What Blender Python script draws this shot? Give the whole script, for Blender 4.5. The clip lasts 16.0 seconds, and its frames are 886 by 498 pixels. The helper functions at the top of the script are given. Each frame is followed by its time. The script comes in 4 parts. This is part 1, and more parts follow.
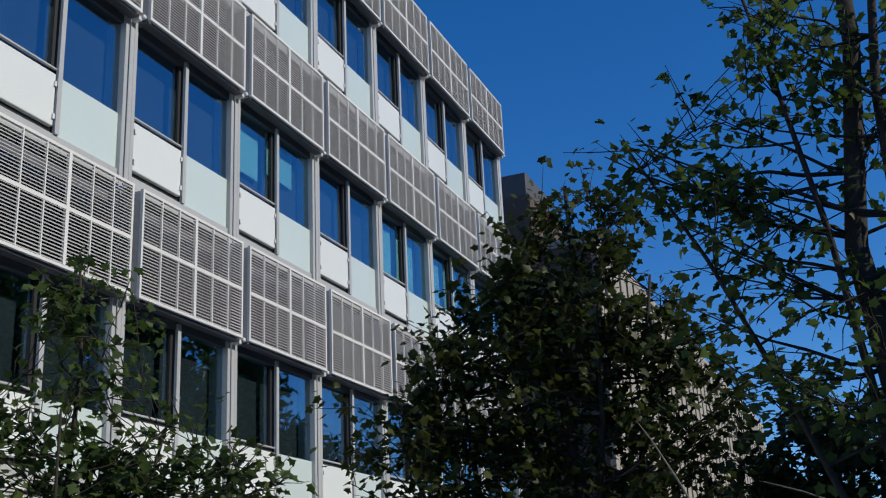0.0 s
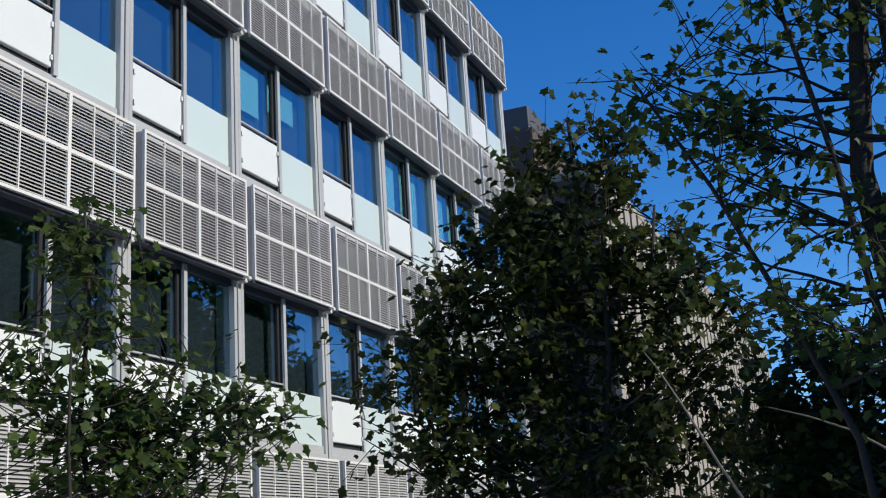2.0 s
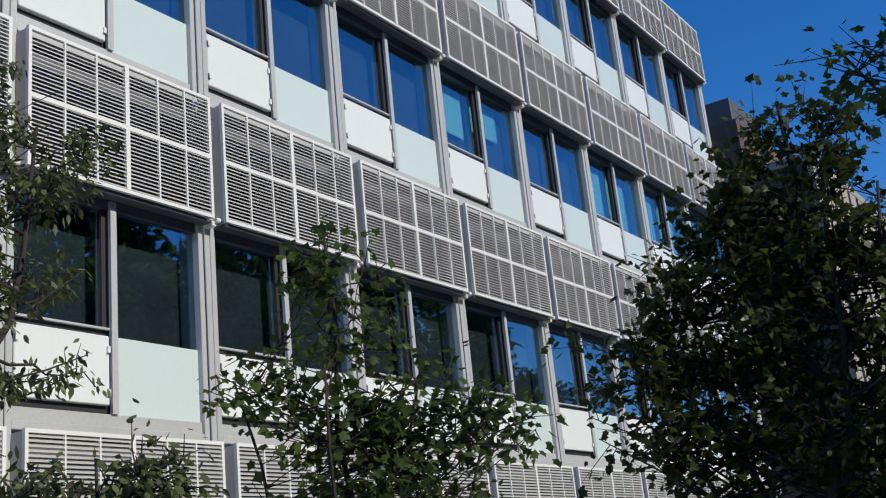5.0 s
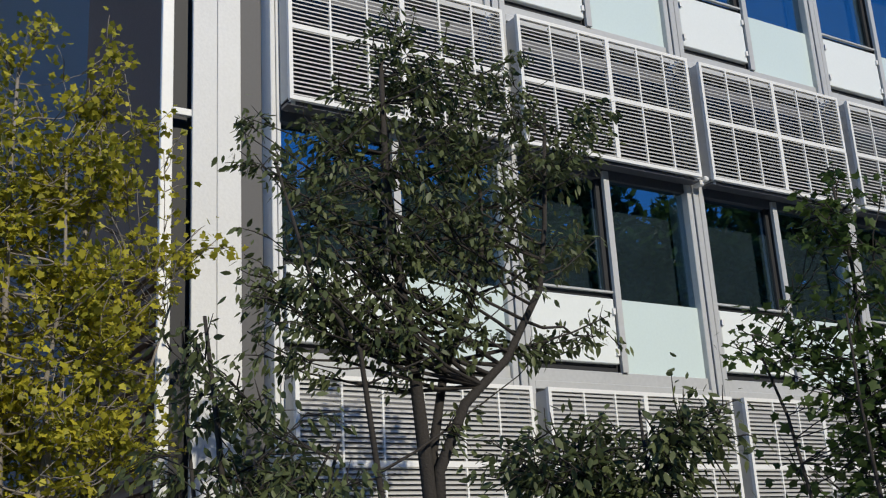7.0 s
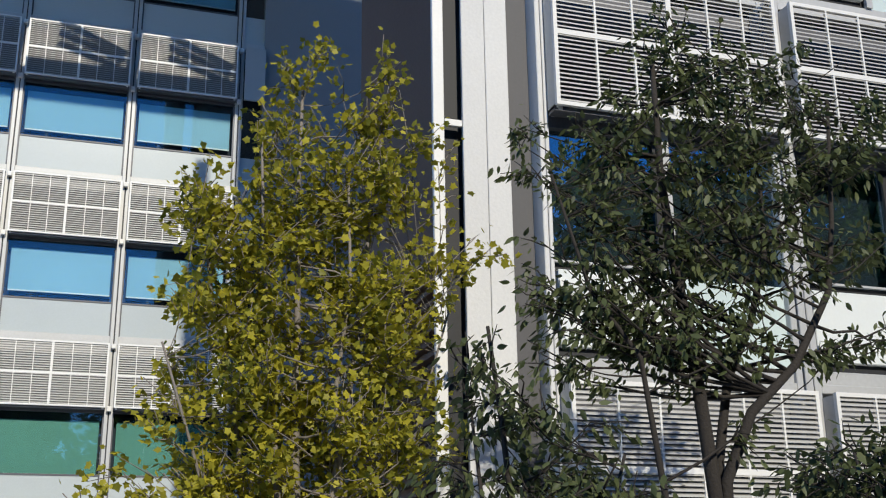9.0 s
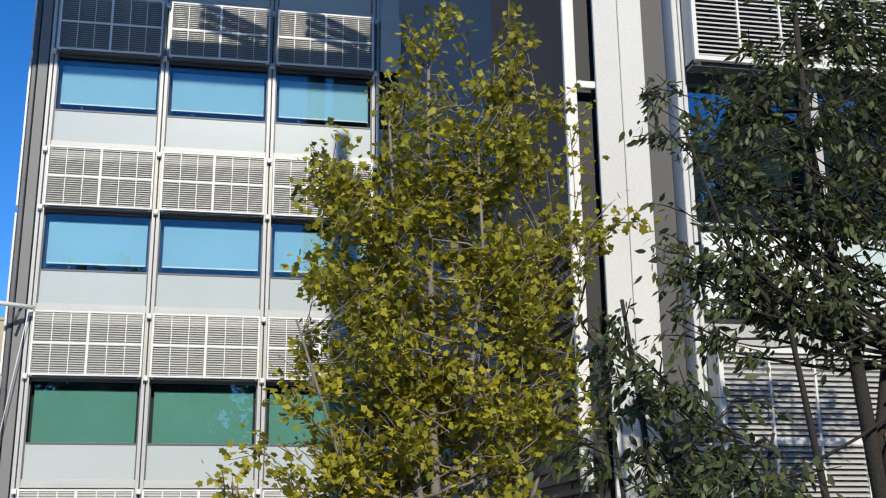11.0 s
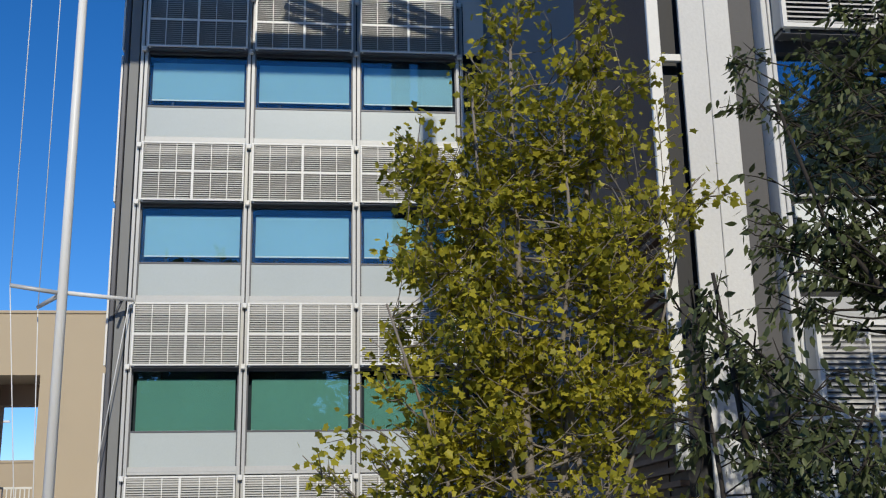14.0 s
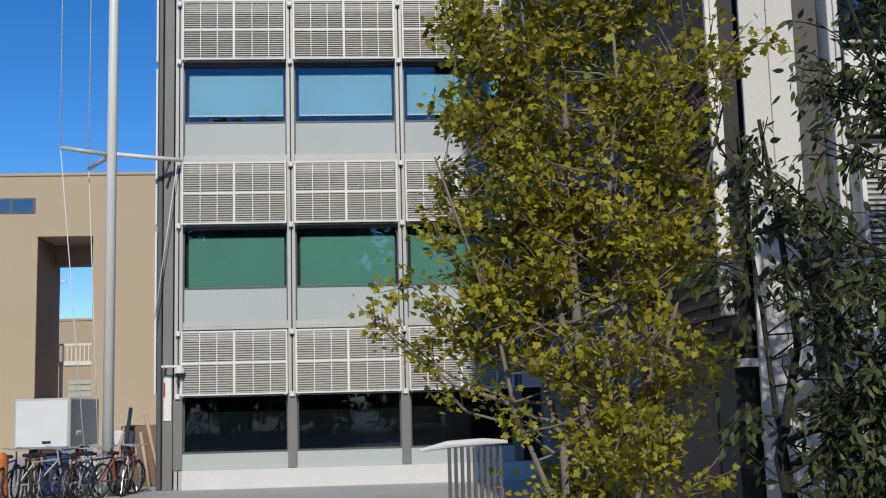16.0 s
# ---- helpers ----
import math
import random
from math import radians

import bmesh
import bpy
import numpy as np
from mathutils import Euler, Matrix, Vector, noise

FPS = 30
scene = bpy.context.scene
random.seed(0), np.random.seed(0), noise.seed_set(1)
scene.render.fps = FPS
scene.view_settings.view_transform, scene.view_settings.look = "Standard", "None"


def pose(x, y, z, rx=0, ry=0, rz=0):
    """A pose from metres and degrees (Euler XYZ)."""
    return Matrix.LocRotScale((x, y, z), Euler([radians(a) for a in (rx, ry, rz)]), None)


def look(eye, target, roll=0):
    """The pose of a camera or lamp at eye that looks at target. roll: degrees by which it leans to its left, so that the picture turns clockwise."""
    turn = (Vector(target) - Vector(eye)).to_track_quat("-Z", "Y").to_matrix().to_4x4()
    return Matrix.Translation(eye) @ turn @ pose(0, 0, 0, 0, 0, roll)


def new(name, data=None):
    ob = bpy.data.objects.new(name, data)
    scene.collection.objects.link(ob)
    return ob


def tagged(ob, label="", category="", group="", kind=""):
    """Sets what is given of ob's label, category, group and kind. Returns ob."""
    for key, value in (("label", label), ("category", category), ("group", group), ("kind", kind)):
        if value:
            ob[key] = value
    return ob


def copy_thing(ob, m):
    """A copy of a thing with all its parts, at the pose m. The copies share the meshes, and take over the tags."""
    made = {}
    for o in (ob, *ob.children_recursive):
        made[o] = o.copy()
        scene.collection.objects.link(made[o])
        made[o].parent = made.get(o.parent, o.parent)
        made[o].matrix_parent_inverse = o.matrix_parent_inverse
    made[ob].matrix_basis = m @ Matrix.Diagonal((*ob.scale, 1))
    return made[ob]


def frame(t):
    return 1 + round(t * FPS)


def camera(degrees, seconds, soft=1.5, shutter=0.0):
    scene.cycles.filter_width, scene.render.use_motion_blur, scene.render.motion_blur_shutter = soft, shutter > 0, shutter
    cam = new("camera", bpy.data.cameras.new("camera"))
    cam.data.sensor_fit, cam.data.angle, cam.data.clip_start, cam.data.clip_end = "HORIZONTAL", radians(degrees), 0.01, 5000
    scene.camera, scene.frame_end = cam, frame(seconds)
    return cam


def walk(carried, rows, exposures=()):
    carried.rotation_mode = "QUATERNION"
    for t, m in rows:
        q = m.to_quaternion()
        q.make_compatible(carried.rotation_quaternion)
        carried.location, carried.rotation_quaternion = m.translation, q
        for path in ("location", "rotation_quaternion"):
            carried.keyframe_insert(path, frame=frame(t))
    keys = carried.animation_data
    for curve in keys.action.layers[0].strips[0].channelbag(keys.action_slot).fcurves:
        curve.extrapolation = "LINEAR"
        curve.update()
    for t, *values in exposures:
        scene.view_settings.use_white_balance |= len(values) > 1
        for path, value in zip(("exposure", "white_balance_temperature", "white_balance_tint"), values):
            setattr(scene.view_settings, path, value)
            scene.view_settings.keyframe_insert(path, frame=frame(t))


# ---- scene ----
cam = camera(43.1, 16.0, 1.15)
PATH = [
    (0, (-0.012, 0.135, 1.834), (-0.699, 1.901, 2.473), -2.8),
    (0.5, (-0.005, 0.147, 1.829), (-0.627, 1.953, 2.421), -2.0),
    (1, (-0.011, 0.147, 1.82), (-0.695, 1.939, 2.385), -3.1),
    (1.5, (-0.025, 0.146, 1.818), (-0.661, 1.974, 2.323), -3.2),
    (2, (-0.021, 0.137, 1.823), (-0.732, 1.929, 2.353), -3.8),
    (2.5, (0.003, 0.111, 1.823), (-0.693, 1.899, 2.388), -4.6),
    (3, (0.004, 0.092, 1.816), (-0.728, 1.869, 2.369), -4.8),
    (3.2, (0.002, 0.081, 1.813), (-0.746, 1.853, 2.362), -4.7),
    (5.3, (-0.021, -0.124, 1.7), (-1.133, 1.429, 2.293), -5.8),
    (5.5, (-0.023, -0.152, 1.697), (-1.196, 1.354, 2.295), -5.5),
    (6, (-0.05, -0.229, 1.681), (-1.389, 1.128, 2.286), -4.2),
    (6.3, (-0.063, -0.293, 1.667), (-1.521, 0.937, 2.269), -4.2),
    (6.5, (-0.066, -0.322, 1.661), (-1.582, 0.844, 2.244), -4.0),
    (7, (-0.057, -0.371, 1.664), (-1.668, 0.662, 2.246), -3.4),
    (7.5, (-0.047, -0.436, 1.659), (-1.733, 0.469, 2.241), -2.4),
    (7.9, (-0.024, -0.466, 1.661), (-1.773, 0.312, 2.241), -1.6),
    (8, (-0.022, -0.471, 1.661), (-1.784, 0.285, 2.231), -1.1),
    (8.2, (-0.029, -0.477, 1.665), (-1.803, 0.246, 2.239), -0.8),
    (10.3, (-0.2, -0.333, 1.79), (-2.059, 0.148, 2.349), -1.1),
    (10.5, (-0.211, -0.323, 1.795), (-2.078, 0.141, 2.342), -1.1),
    (11, (-0.245, -0.311, 1.807), (-2.135, 0.056, 2.347), -0.6),
    (11.5, (-0.256, -0.31, 1.812), (-2.158, -0.008, 2.353), -0.4),
    (12, (-0.254, -0.313, 1.812), (-2.163, -0.071, 2.359), 0.1),
    (12.5, (-0.258, -0.311, 1.806), (-2.168, -0.081, 2.354), -0.6),
    (13, (-0.258, -0.303, 1.8), (-2.17, -0.061, 2.334), -1.1),
    (13.5, (-0.252, -0.299, 1.794), (-2.171, -0.068, 2.31), -1.0),
    (14, (-0.252, -0.295, 1.79), (-2.174, -0.085, 2.305), -1.1),
    (14.5, (-0.238, -0.305, 1.788), (-2.159, -0.096, 2.303), -1.3),
    (15, (-0.219, -0.311, 1.774), (-2.151, -0.109, 2.249), -1.1),
    (15.5, (-0.166, -0.323, 1.76), (-2.125, -0.18, 2.139), -1.0),
    (16, (-0.123, -0.342, 1.736), (-2.101, -0.209, 2.003), -1.5),
]
walk(cam, [(t, look(eye, target, roll)) for t, eye, target, roll in PATH], [(0.0, -0.45), (1.5, -0.2), (2.5, -0.05), (6.0, -0.31), (7.5, -0.30), (11.0, -0.1), (12.5, -0.28), (13.5, -0.46), (15.0, -0.46), (16.0, -0.54)])

# ---- world, sun ----
SUN_ELEV, SUN_TURN = radians(33.0), math.atan2(0.026, 1.0)
world = bpy.data.worlds.new("world")
scene.world = world
world.use_nodes = True
wn = world.node_tree
sky = wn.nodes.new("ShaderNodeTexSky")
sky.sky_type, sky.sun_disc = "NISHITA", False
sky.sun_elevation, sky.sun_rotation = SUN_ELEV, math.pi / 2 - SUN_TURN
sky.altitude = 1500.0
sky.air_density, sky.dust_density, sky.ozone_density = 1.0, 0.0, 4.5
tone = wn.nodes.new("ShaderNodeHueSaturation")
tone.inputs["Saturation"].default_value = 1.28
tone.inputs["Hue"].default_value = 0.507
wn.links.new(sky.outputs[0], tone.inputs["Color"])
wn.links.new(tone.outputs[0], wn.nodes["Background"].inputs["Color"])
wn.nodes["Background"].inputs["Strength"].default_value = 0.18
sun_data = bpy.data.lights.new("sun", "SUN")
sun_data.energy, sun_data.angle, sun_data.color = 4.6, radians(0.6), (1.0, 0.94, 0.80)
sun = new("sun", sun_data)
to_sun = Vector((math.cos(SUN_ELEV) * math.cos(SUN_TURN), math.cos(SUN_ELEV) * math.sin(SUN_TURN), math.sin(SUN_ELEV)))
sun.matrix_world = look(to_sun * 60, (0, 0, 0))

# ---- materials ----


def material(name, color, rough=0.6, metal=0.0, vary=0.12, grain=40.0, bump=0.0, big=1.2, spec=0.5, dirt=None):
    """Painted or mineral surface with fine grain and wide stains."""
    m = bpy.data.materials.new(name)
    m.use_nodes = True
    n, l = m.node_tree.nodes, m.node_tree.links
    b = n["Principled BSDF"]
    b.inputs["Roughness"].default_value, b.inputs["Metallic"].default_value = rough, metal
    b.inputs["Specular IOR Level"].default_value = spec
    co = n.new("ShaderNodeTexCoord")
    fine, wide = n.new("ShaderNodeTexNoise"), n.new("ShaderNodeTexNoise")
    fine.inputs["Scale"].default_value, wide.inputs["Scale"].default_value = grain, big
    fine.inputs["Detail"].default_value, wide.inputs["Detail"].default_value = 4.0, 6.0
    geo = n.new("ShaderNodeNewGeometry")
    for tex in (fine, wide):
        l.new(geo.outputs["Position"], tex.inputs["Vector"])
    mix = n.new("ShaderNodeMath")
    mix.operation = "ADD"
    l.new(fine.outputs["Fac"], mix.inputs[0])
    l.new(wide.outputs["Fac"], mix.inputs[1])
    info = n.new("ShaderNodeObjectInfo")
    shift = n.new("ShaderNodeMath")
    shift.operation, shift.inputs[1].default_value = "MULTIPLY_ADD", 0.3
    l.new(info.outputs["Random"], shift.inputs[0])
    l.new(mix.outputs[0], shift.inputs[2])
    ramp = n.new("ShaderNodeMapRange")
    ramp.inputs["From Min"].default_value, ramp.inputs["From Max"].default_value = 0.65, 1.65
    l.new(shift.outputs[0], ramp.inputs["Value"])
    paint = n.new("ShaderNodeMix")
    paint.data_type = "RGBA"
    dark = dirt or tuple(c * (1 - vary) for c in color)
    paint.inputs["A"].default_value = (*dark, 1)
    paint.inputs["B"].default_value = (*[min(1, c * (1 + vary)) for c in color], 1)
    l.new(ramp.outputs[0], paint.inputs["Factor"])
    l.new(paint.outputs["Result"], b.inputs["Base Color"])
    if bump:
        bm = n.new("ShaderNodeBump")
        bm.inputs["Strength"].default_value, bm.inputs["Distance"].default_value = bump, 0.01
        l.new(fine.outputs["Fac"], bm.inputs["Height"])
        l.new(bm.outputs[0], b.inputs["Normal"])
    return m


def glass_material(name, tint, gain, wave=0.0):
    """A tinted, coated pane: part of the light passes, the rest is mirrored by Fresnel."""
    m = bpy.data.materials.new(name)
    m.use_nodes = True
    n, l = m.node_tree.nodes, m.node_tree.links
    n.remove(n["Principled BSDF"])
    clear, gloss, mix, fres = (n.new(k) for k in ("ShaderNodeBsdfTransparent", "ShaderNodeBsdfGlossy", "ShaderNodeMixShader", "ShaderNodeLayerWeight"))
    clear.inputs["Color"].default_value = (*tint, 1)
    gloss.inputs["Roughness"].default_value = 0.015
    gloss.inputs["Color"].default_value = (0.80, 0.92, 1.0, 1)
    fres.inputs["Blend"].default_value = 0.5
    curve, share = n.new("ShaderNodeMath"), n.new("ShaderNodeMath")
    curve.operation, curve.inputs[1].default_value = "POWER", 4.5
    share.operation, share.inputs[1].default_value, share.inputs[2].default_value = "MULTIPLY_ADD", 1 - gain, gain
    l.new(fres.outputs["Facing"], curve.inputs[0])
    l.new(curve.outputs[0], share.inputs[0])
    l.new(share.outputs[0], mix.inputs["Fac"])
    l.new(clear.outputs[0], mix.inputs[1])
    l.new(gloss.outputs[0], mix.inputs[2])
    l.new(mix.outputs[0], n["Material Output"].inputs["Surface"])
    if wave:
        tex, bm, geo = n.new("ShaderNodeTexNoise"), n.new("ShaderNodeBump"), n.new("ShaderNodeNewGeometry")
        tex.inputs["Scale"].default_value = 1.1
        l.new(geo.outputs["Position"], tex.inputs["Vector"])
        bm.inputs["Strength"].default_value, bm.inputs["Distance"].default_value = wave, 0.02
        l.new(tex.outputs["Fac"], bm.inputs["Height"])
        l.new(bm.outputs[0], gloss.inputs["Normal"])
    return m


def leaf_material(name, dark, light, glow=0.45):
    m = bpy.data.materials.new(name)
    m.use_nodes = True
    n, l = m.node_tree.nodes, m.node_tree.links
    b = n["Principled BSDF"]
    b.inputs["Roughness"].default_value = 0.5
    b.inputs["Specular IOR Level"].default_value = 0.35
    geo, tex, add, mix = (n.new(k) for k in ("ShaderNodeNewGeometry", "ShaderNodeTexNoise", "ShaderNodeMath", "ShaderNodeMix"))
    tex.inputs["Scale"].default_value = 1.3
    l.new(geo.outputs["Position"], tex.inputs["Vector"])
    add.operation, add.inputs[1].default_value = "MULTIPLY_ADD", 0.6
    l.new(geo.outputs["Random Per Island"], add.inputs[0])
    half = n.new("ShaderNodeMath")
    half.operation, half.inputs[1].default_value = "MULTIPLY", 0.5
    l.new(tex.outputs["Fac"], half.inputs[0])
    l.new(half.outputs[0], add.inputs[2])
    mix.data_type = "RGBA"
    mix.inputs["A"].default_value, mix.inputs["B"].default_value = (*dark, 1), (*light, 1)
    l.new(add.outputs[0], mix.inputs["Factor"])
    l.new(mix.outputs["Result"], b.inputs["Base Color"])
    thin, both = n.new("ShaderNodeBsdfTranslucent"), n.new("ShaderNodeMixShader")
    l.new(mix.outputs["Result"], thin.inputs["Color"])
    both.inputs["Fac"].default_value = glow
    l.new(b.outputs[0], both.inputs[1])
    l.new(thin.outputs[0], both.inputs[2])
    l.new(both.outputs[0], n["Material Output"].inputs["Surface"])
    return m


WHITE = material("white_paint", (0.74, 0.73, 0.70), 0.45, vary=0.06)
ALU = material("grey_aluminium", (0.47, 0.47, 0.46), 0.45, 0.10, vary=0.10, grain=25)
ALU_DARK = material("dark_aluminium", (0.10, 0.10, 0.11), 0.5, 0.2, vary=0.2)
SLAT = material("slat_aluminium", (0.46, 0.45, 0.425), 0.5, 0.1, vary=0.08)
BLACK = material("black_gasket", (0.015, 0.015, 0.017), 0.6, vary=0.2)
# near-black tone that holds the darkness of unlit rooms
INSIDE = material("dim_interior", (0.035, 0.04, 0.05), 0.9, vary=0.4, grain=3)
PANEL = material("white_glass_panel", (0.73, 0.755, 0.73), 0.3, vary=0.04, big=0.8)
SPANDREL = material("pale_green_spandrel", (0.58, 0.67, 0.65), 0.22, vary=0.05, big=0.6)
SPANDREL_GREY = material("grey_spandrel", (0.47, 0.51, 0.505), 0.22, vary=0.06, big=0.6)
BLIND_TEAL = material("teal_blind", (0.28, 0.60, 0.64), 0.8, vary=0.08, grain=120)
BLIND_BLUE = material("pale_blue_blind", (0.30, 0.50, 0.60), 0.8, vary=0.08, grain=120)
# blind tone with the green mirrored in the lowest panes put into it
BLIND_MIRROR = material("mirror_green_blind", (0.12, 0.28, 0.21), 0.8, vary=0.10, grain=120)
CONCRETE = material("pale_concrete_cladding", (0.64, 0.635, 0.62), 0.7, vary=0.09, bump=0.15)
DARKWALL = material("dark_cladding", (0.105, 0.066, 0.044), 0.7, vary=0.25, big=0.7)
DARKPANEL = material("dark_grey_panel", (0.085, 0.082, 0.085), 0.6, vary=0.08)
GREYWALL = material("blue_grey_cladding", (0.27, 0.262, 0.258), 0.7, vary=0.07, big=0.4)
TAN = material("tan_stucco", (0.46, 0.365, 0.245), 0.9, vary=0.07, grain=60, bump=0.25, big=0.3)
# TAN darkened to hold the opening's shade; one storage box reuses it
TAN_SHADE = material("shaded_tan_stucco", (0.34, 0.235, 0.165), 0.9, vary=0.1, grain=60, bump=0.25, big=0.3)
PAVING = material("grey_paving", (0.44, 0.43, 0.41), 0.85, vary=0.16, grain=30, bump=0.3, big=0.6)
PLINTH = material("white_plinth", (0.66, 0.66, 0.66), 0.7, vary=0.08)
BARK = material("grey_brown_bark", (0.028, 0.023, 0.019), 0.9, vary=0.4, grain=60, bump=0.6)
BARK_PALE = material("pale_grey_bark", (0.20, 0.175, 0.15), 0.9, vary=0.3, grain=60, bump=0.5)
STEEL = material("galvanised_steel", (0.62, 0.64, 0.66), 0.32, 0.6, vary=0.1)
ROPE = material("white_rope", (0.7, 0.7, 0.68), 0.8)
GLASS = glass_material("blue_coated_glass", (0.62, 0.76, 0.80), 0.22, 0.05)
GLASS_DARK = glass_material("dark_ground_floor_glass", (0.35, 0.4, 0.43), 0.05, 0.05)
PANEL_GREY = material("mid_grey_panel", (0.19, 0.19, 0.185), 0.6, vary=0.1)
GLASS_CLEAR = glass_material("clear_coated_glass", (0.82, 0.92, 0.94), 0.07, 0.05)
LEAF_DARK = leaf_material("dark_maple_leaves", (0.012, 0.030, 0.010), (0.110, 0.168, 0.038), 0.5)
# LEAF_DARK made darker, the shade of the tree group put into the colour
LEAF_SHADE = leaf_material("shaded_maple_leaves", (0.010, 0.021, 0.007), (0.070, 0.090, 0.016), 0.45)
LEAF_GREEN = leaf_material("green_leaves", (0.018, 0.034, 0.013), (0.16, 0.185, 0.072), 0.32)
LEAF_YELLOW = leaf_material("yellow_green_maple_leaves", (0.035, 0.070, 0.010), (0.62, 0.54, 0.05), 0.42)
LEAF_RUST = leaf_material("olive_leaves", (0.05, 0.06, 0.012), (0.16, 0.14, 0.025), 0.4)

# ---- mesh helpers ----


def mesh_object(name, verts, faces, mat, parent=None, label=""):
    me = bpy.data.meshes.new(name)
    me.from_pydata([tuple(v) for v in verts], [], faces)
    me.materials.append(mat)
    ob = new(name, me)
    if parent is not None:
        ob.parent = parent
    if label:
        ob["label"] = label
    return ob


def part(name, bm, mat, parent, label=""):
    me = bpy.data.meshes.new(name)
    bm.normal_update()
    bm.to_mesh(me)
    bm.free()
    me.materials.append(mat)
    ob = new(name, me)
    ob.parent = parent
    if label:
        ob["label"] = label
    return ob


def thing(name, place=(0, 0, 0), label="", category="", group="", kind="", turn=0.0):
    ob = new(name)
    ob.empty_display_size = 0.2
    ob.matrix_basis = pose(*place, 0, 0, turn)
    return tagged(ob, label, category, group, kind)


def box_bm(*boxes, bevel=0.0):
    """One bmesh of boxes (x0, x1, y0, y1, z0, z1), with bevelled edges."""
    bm = bmesh.new()
    for x0, x1, y0, y1, z0, z1 in boxes:
        v = [bm.verts.new((x, y, z)) for x in (x0, x1) for y in (y0, y1) for z in (z0, z1)]
        for f in ((0, 1, 3, 2), (4, 6, 7, 5), (0, 4, 5, 1), (2, 3, 7, 6), (0, 2, 6, 4), (1, 5, 7, 3)):
            bm.faces.new([v[i] for i in f])
    if bevel:
        bmesh.ops.bevel(bm, geom=bm.edges[:], offset=bevel, segments=1, affect="EDGES")
    return bm


def tube_data(verts, faces, path, radii, sides=6):
    """Adds a tapered tube along path to verts and faces."""
    start = len(verts)
    path = [Vector(p) for p in path]
    for i, p in enumerate(path):
        d = (path[min(i + 1, len(path) - 1)] - path[max(i - 1, 0)]).normalized()
        a = d.cross(Vector((0.31, 0.95, 0.1)))
        a = a.normalized() if a.length > 1e-4 else Vector((1, 0, 0))
        b = d.cross(a)
        for k in range(sides):
            t = 2 * math.pi * k / sides
            verts.append(p + (a * math.cos(t) + b * math.sin(t)) * radii[i])
    for i in range(len(path) - 1):
        for k in range(sides):
            q = (k + 1) % sides
            faces.append((start + i * sides + k, start + i * sides + q, start + (i + 1) * sides + q, start + (i + 1) * sides + k))
    faces.append(tuple(start + k for k in reversed(range(sides))))
    faces.append(tuple(start + (len(path) - 1) * sides + k for k in range(sides)))


def tube(name, path, radii, mat, parent=None, label="", sides=8):
    v, f = [], []
    tube_data(v, f, path, radii, sides)
    ob = mesh_object(name, v, f, mat, parent, label)
    for p in ob.data.polygons:
        p.use_smooth = len(p.vertices) == 4
    return ob


# ---- plan ----
BAY, STOREY = 2.415, 3.66
XR, YR, XL, YL, ZB = -8.008, 0.677, -24.451, -4.425, 1.959   # bracket planes, first joints, lowest screens

# ---- ground ----
g = box_bm((-400, 400, -400, 400, -0.3, 0.0))
ground = part("ground", g, PAVING, None)
tagged(ground, "grey paved ground of the courtyard", "ground", kind="structure")

# ---- the two wings ----


def screen(width, half_bars=2, slats=32, plate=0.15):
    """A louvred sun screen, its lower left corner at the origin, facing +x."""
    h = 1.36
    t = thing("louvre_screen")
    e, m = 0.035, width / 2
    part("frame", box_bm((-0.024, 0.016, 0, e, 0, h), (-0.024, 0.016, width - e, width, 0, h),
                         (-0.024, 0.016, e, width - e, 0, e), (-0.024, 0.016, e, width - e, h - e, h)), WHITE, t)
    part("centre_post", box_bm((-0.02, 0.019, m - 0.025, m + 0.025, e, h - e)), WHITE, t)
    part("centre_rail", box_bm((-0.02, 0.017, e, m - 0.025, h / 2 - 0.024, h / 2 + 0.024), (-0.02, 0.017, m + 0.025, width - e, h / 2 - 0.024, h / 2 + 0.024)), WHITE, t)
    for s in range(2):
        for k in range(1, half_bars + 1):
            y = e + s * m + (m - e) * k / (half_bars + 1)
            part("bar", box_bm((-0.012, 0.0145, y - 0.009, y + 0.009, e, h - e)), WHITE, t)
    first = None
    for k in range(slats):
        z = e + (h - 2 * e) * (k + 0.5) / slats
        if first is None:
            bm = bmesh.new()
            a = [bm.verts.new(p) for p in ((-0.022, e, 0.018), (0.010, e, -0.001), (0.012, e, -0.015), (-0.022, e, 0.010),
                                          (-0.022, width - e, 0.018), (0.010, width - e, -0.001), (0.012, width - e, -0.015), (-0.022, width - e, 0.010))]
            for f in ((0, 1, 5, 4), (1, 2, 6, 5), (2, 3, 7, 6), (3, 0, 4, 7), (0, 3, 2, 1), (4, 5, 6, 7)):
                bm.faces.new([a[i] for i in f])
            first = part("slat", bm, SLAT, t)
            first.location.z = z
        else:
            s = new("slat", first.data)
            s.parent = t
            s.location.z = z
    for y in (0.03, width - 0.07):
        for z in (-0.03, h - 0.06):
            part("bracket", box_bm((-0.18, -0.03, y, y + 0.04, z, z + 0.045)), WHITE, t)
    for y in (0.0, width - 0.012):
        part("side_plate", box_bm((-0.025 - plate, -0.025, y, y + 0.012, 0.02, h - 0.02)), ALU, t, "grey side plate")
    part("back_shelf", box_bm((-0.165, -0.032, 0.0, width, -0.035, -0.012)), ALU_DARK, t)
    return tagged(t, "white-framed aluminium louvre screen on brackets before the facade", "sun screen", "louvre screens of the facades")


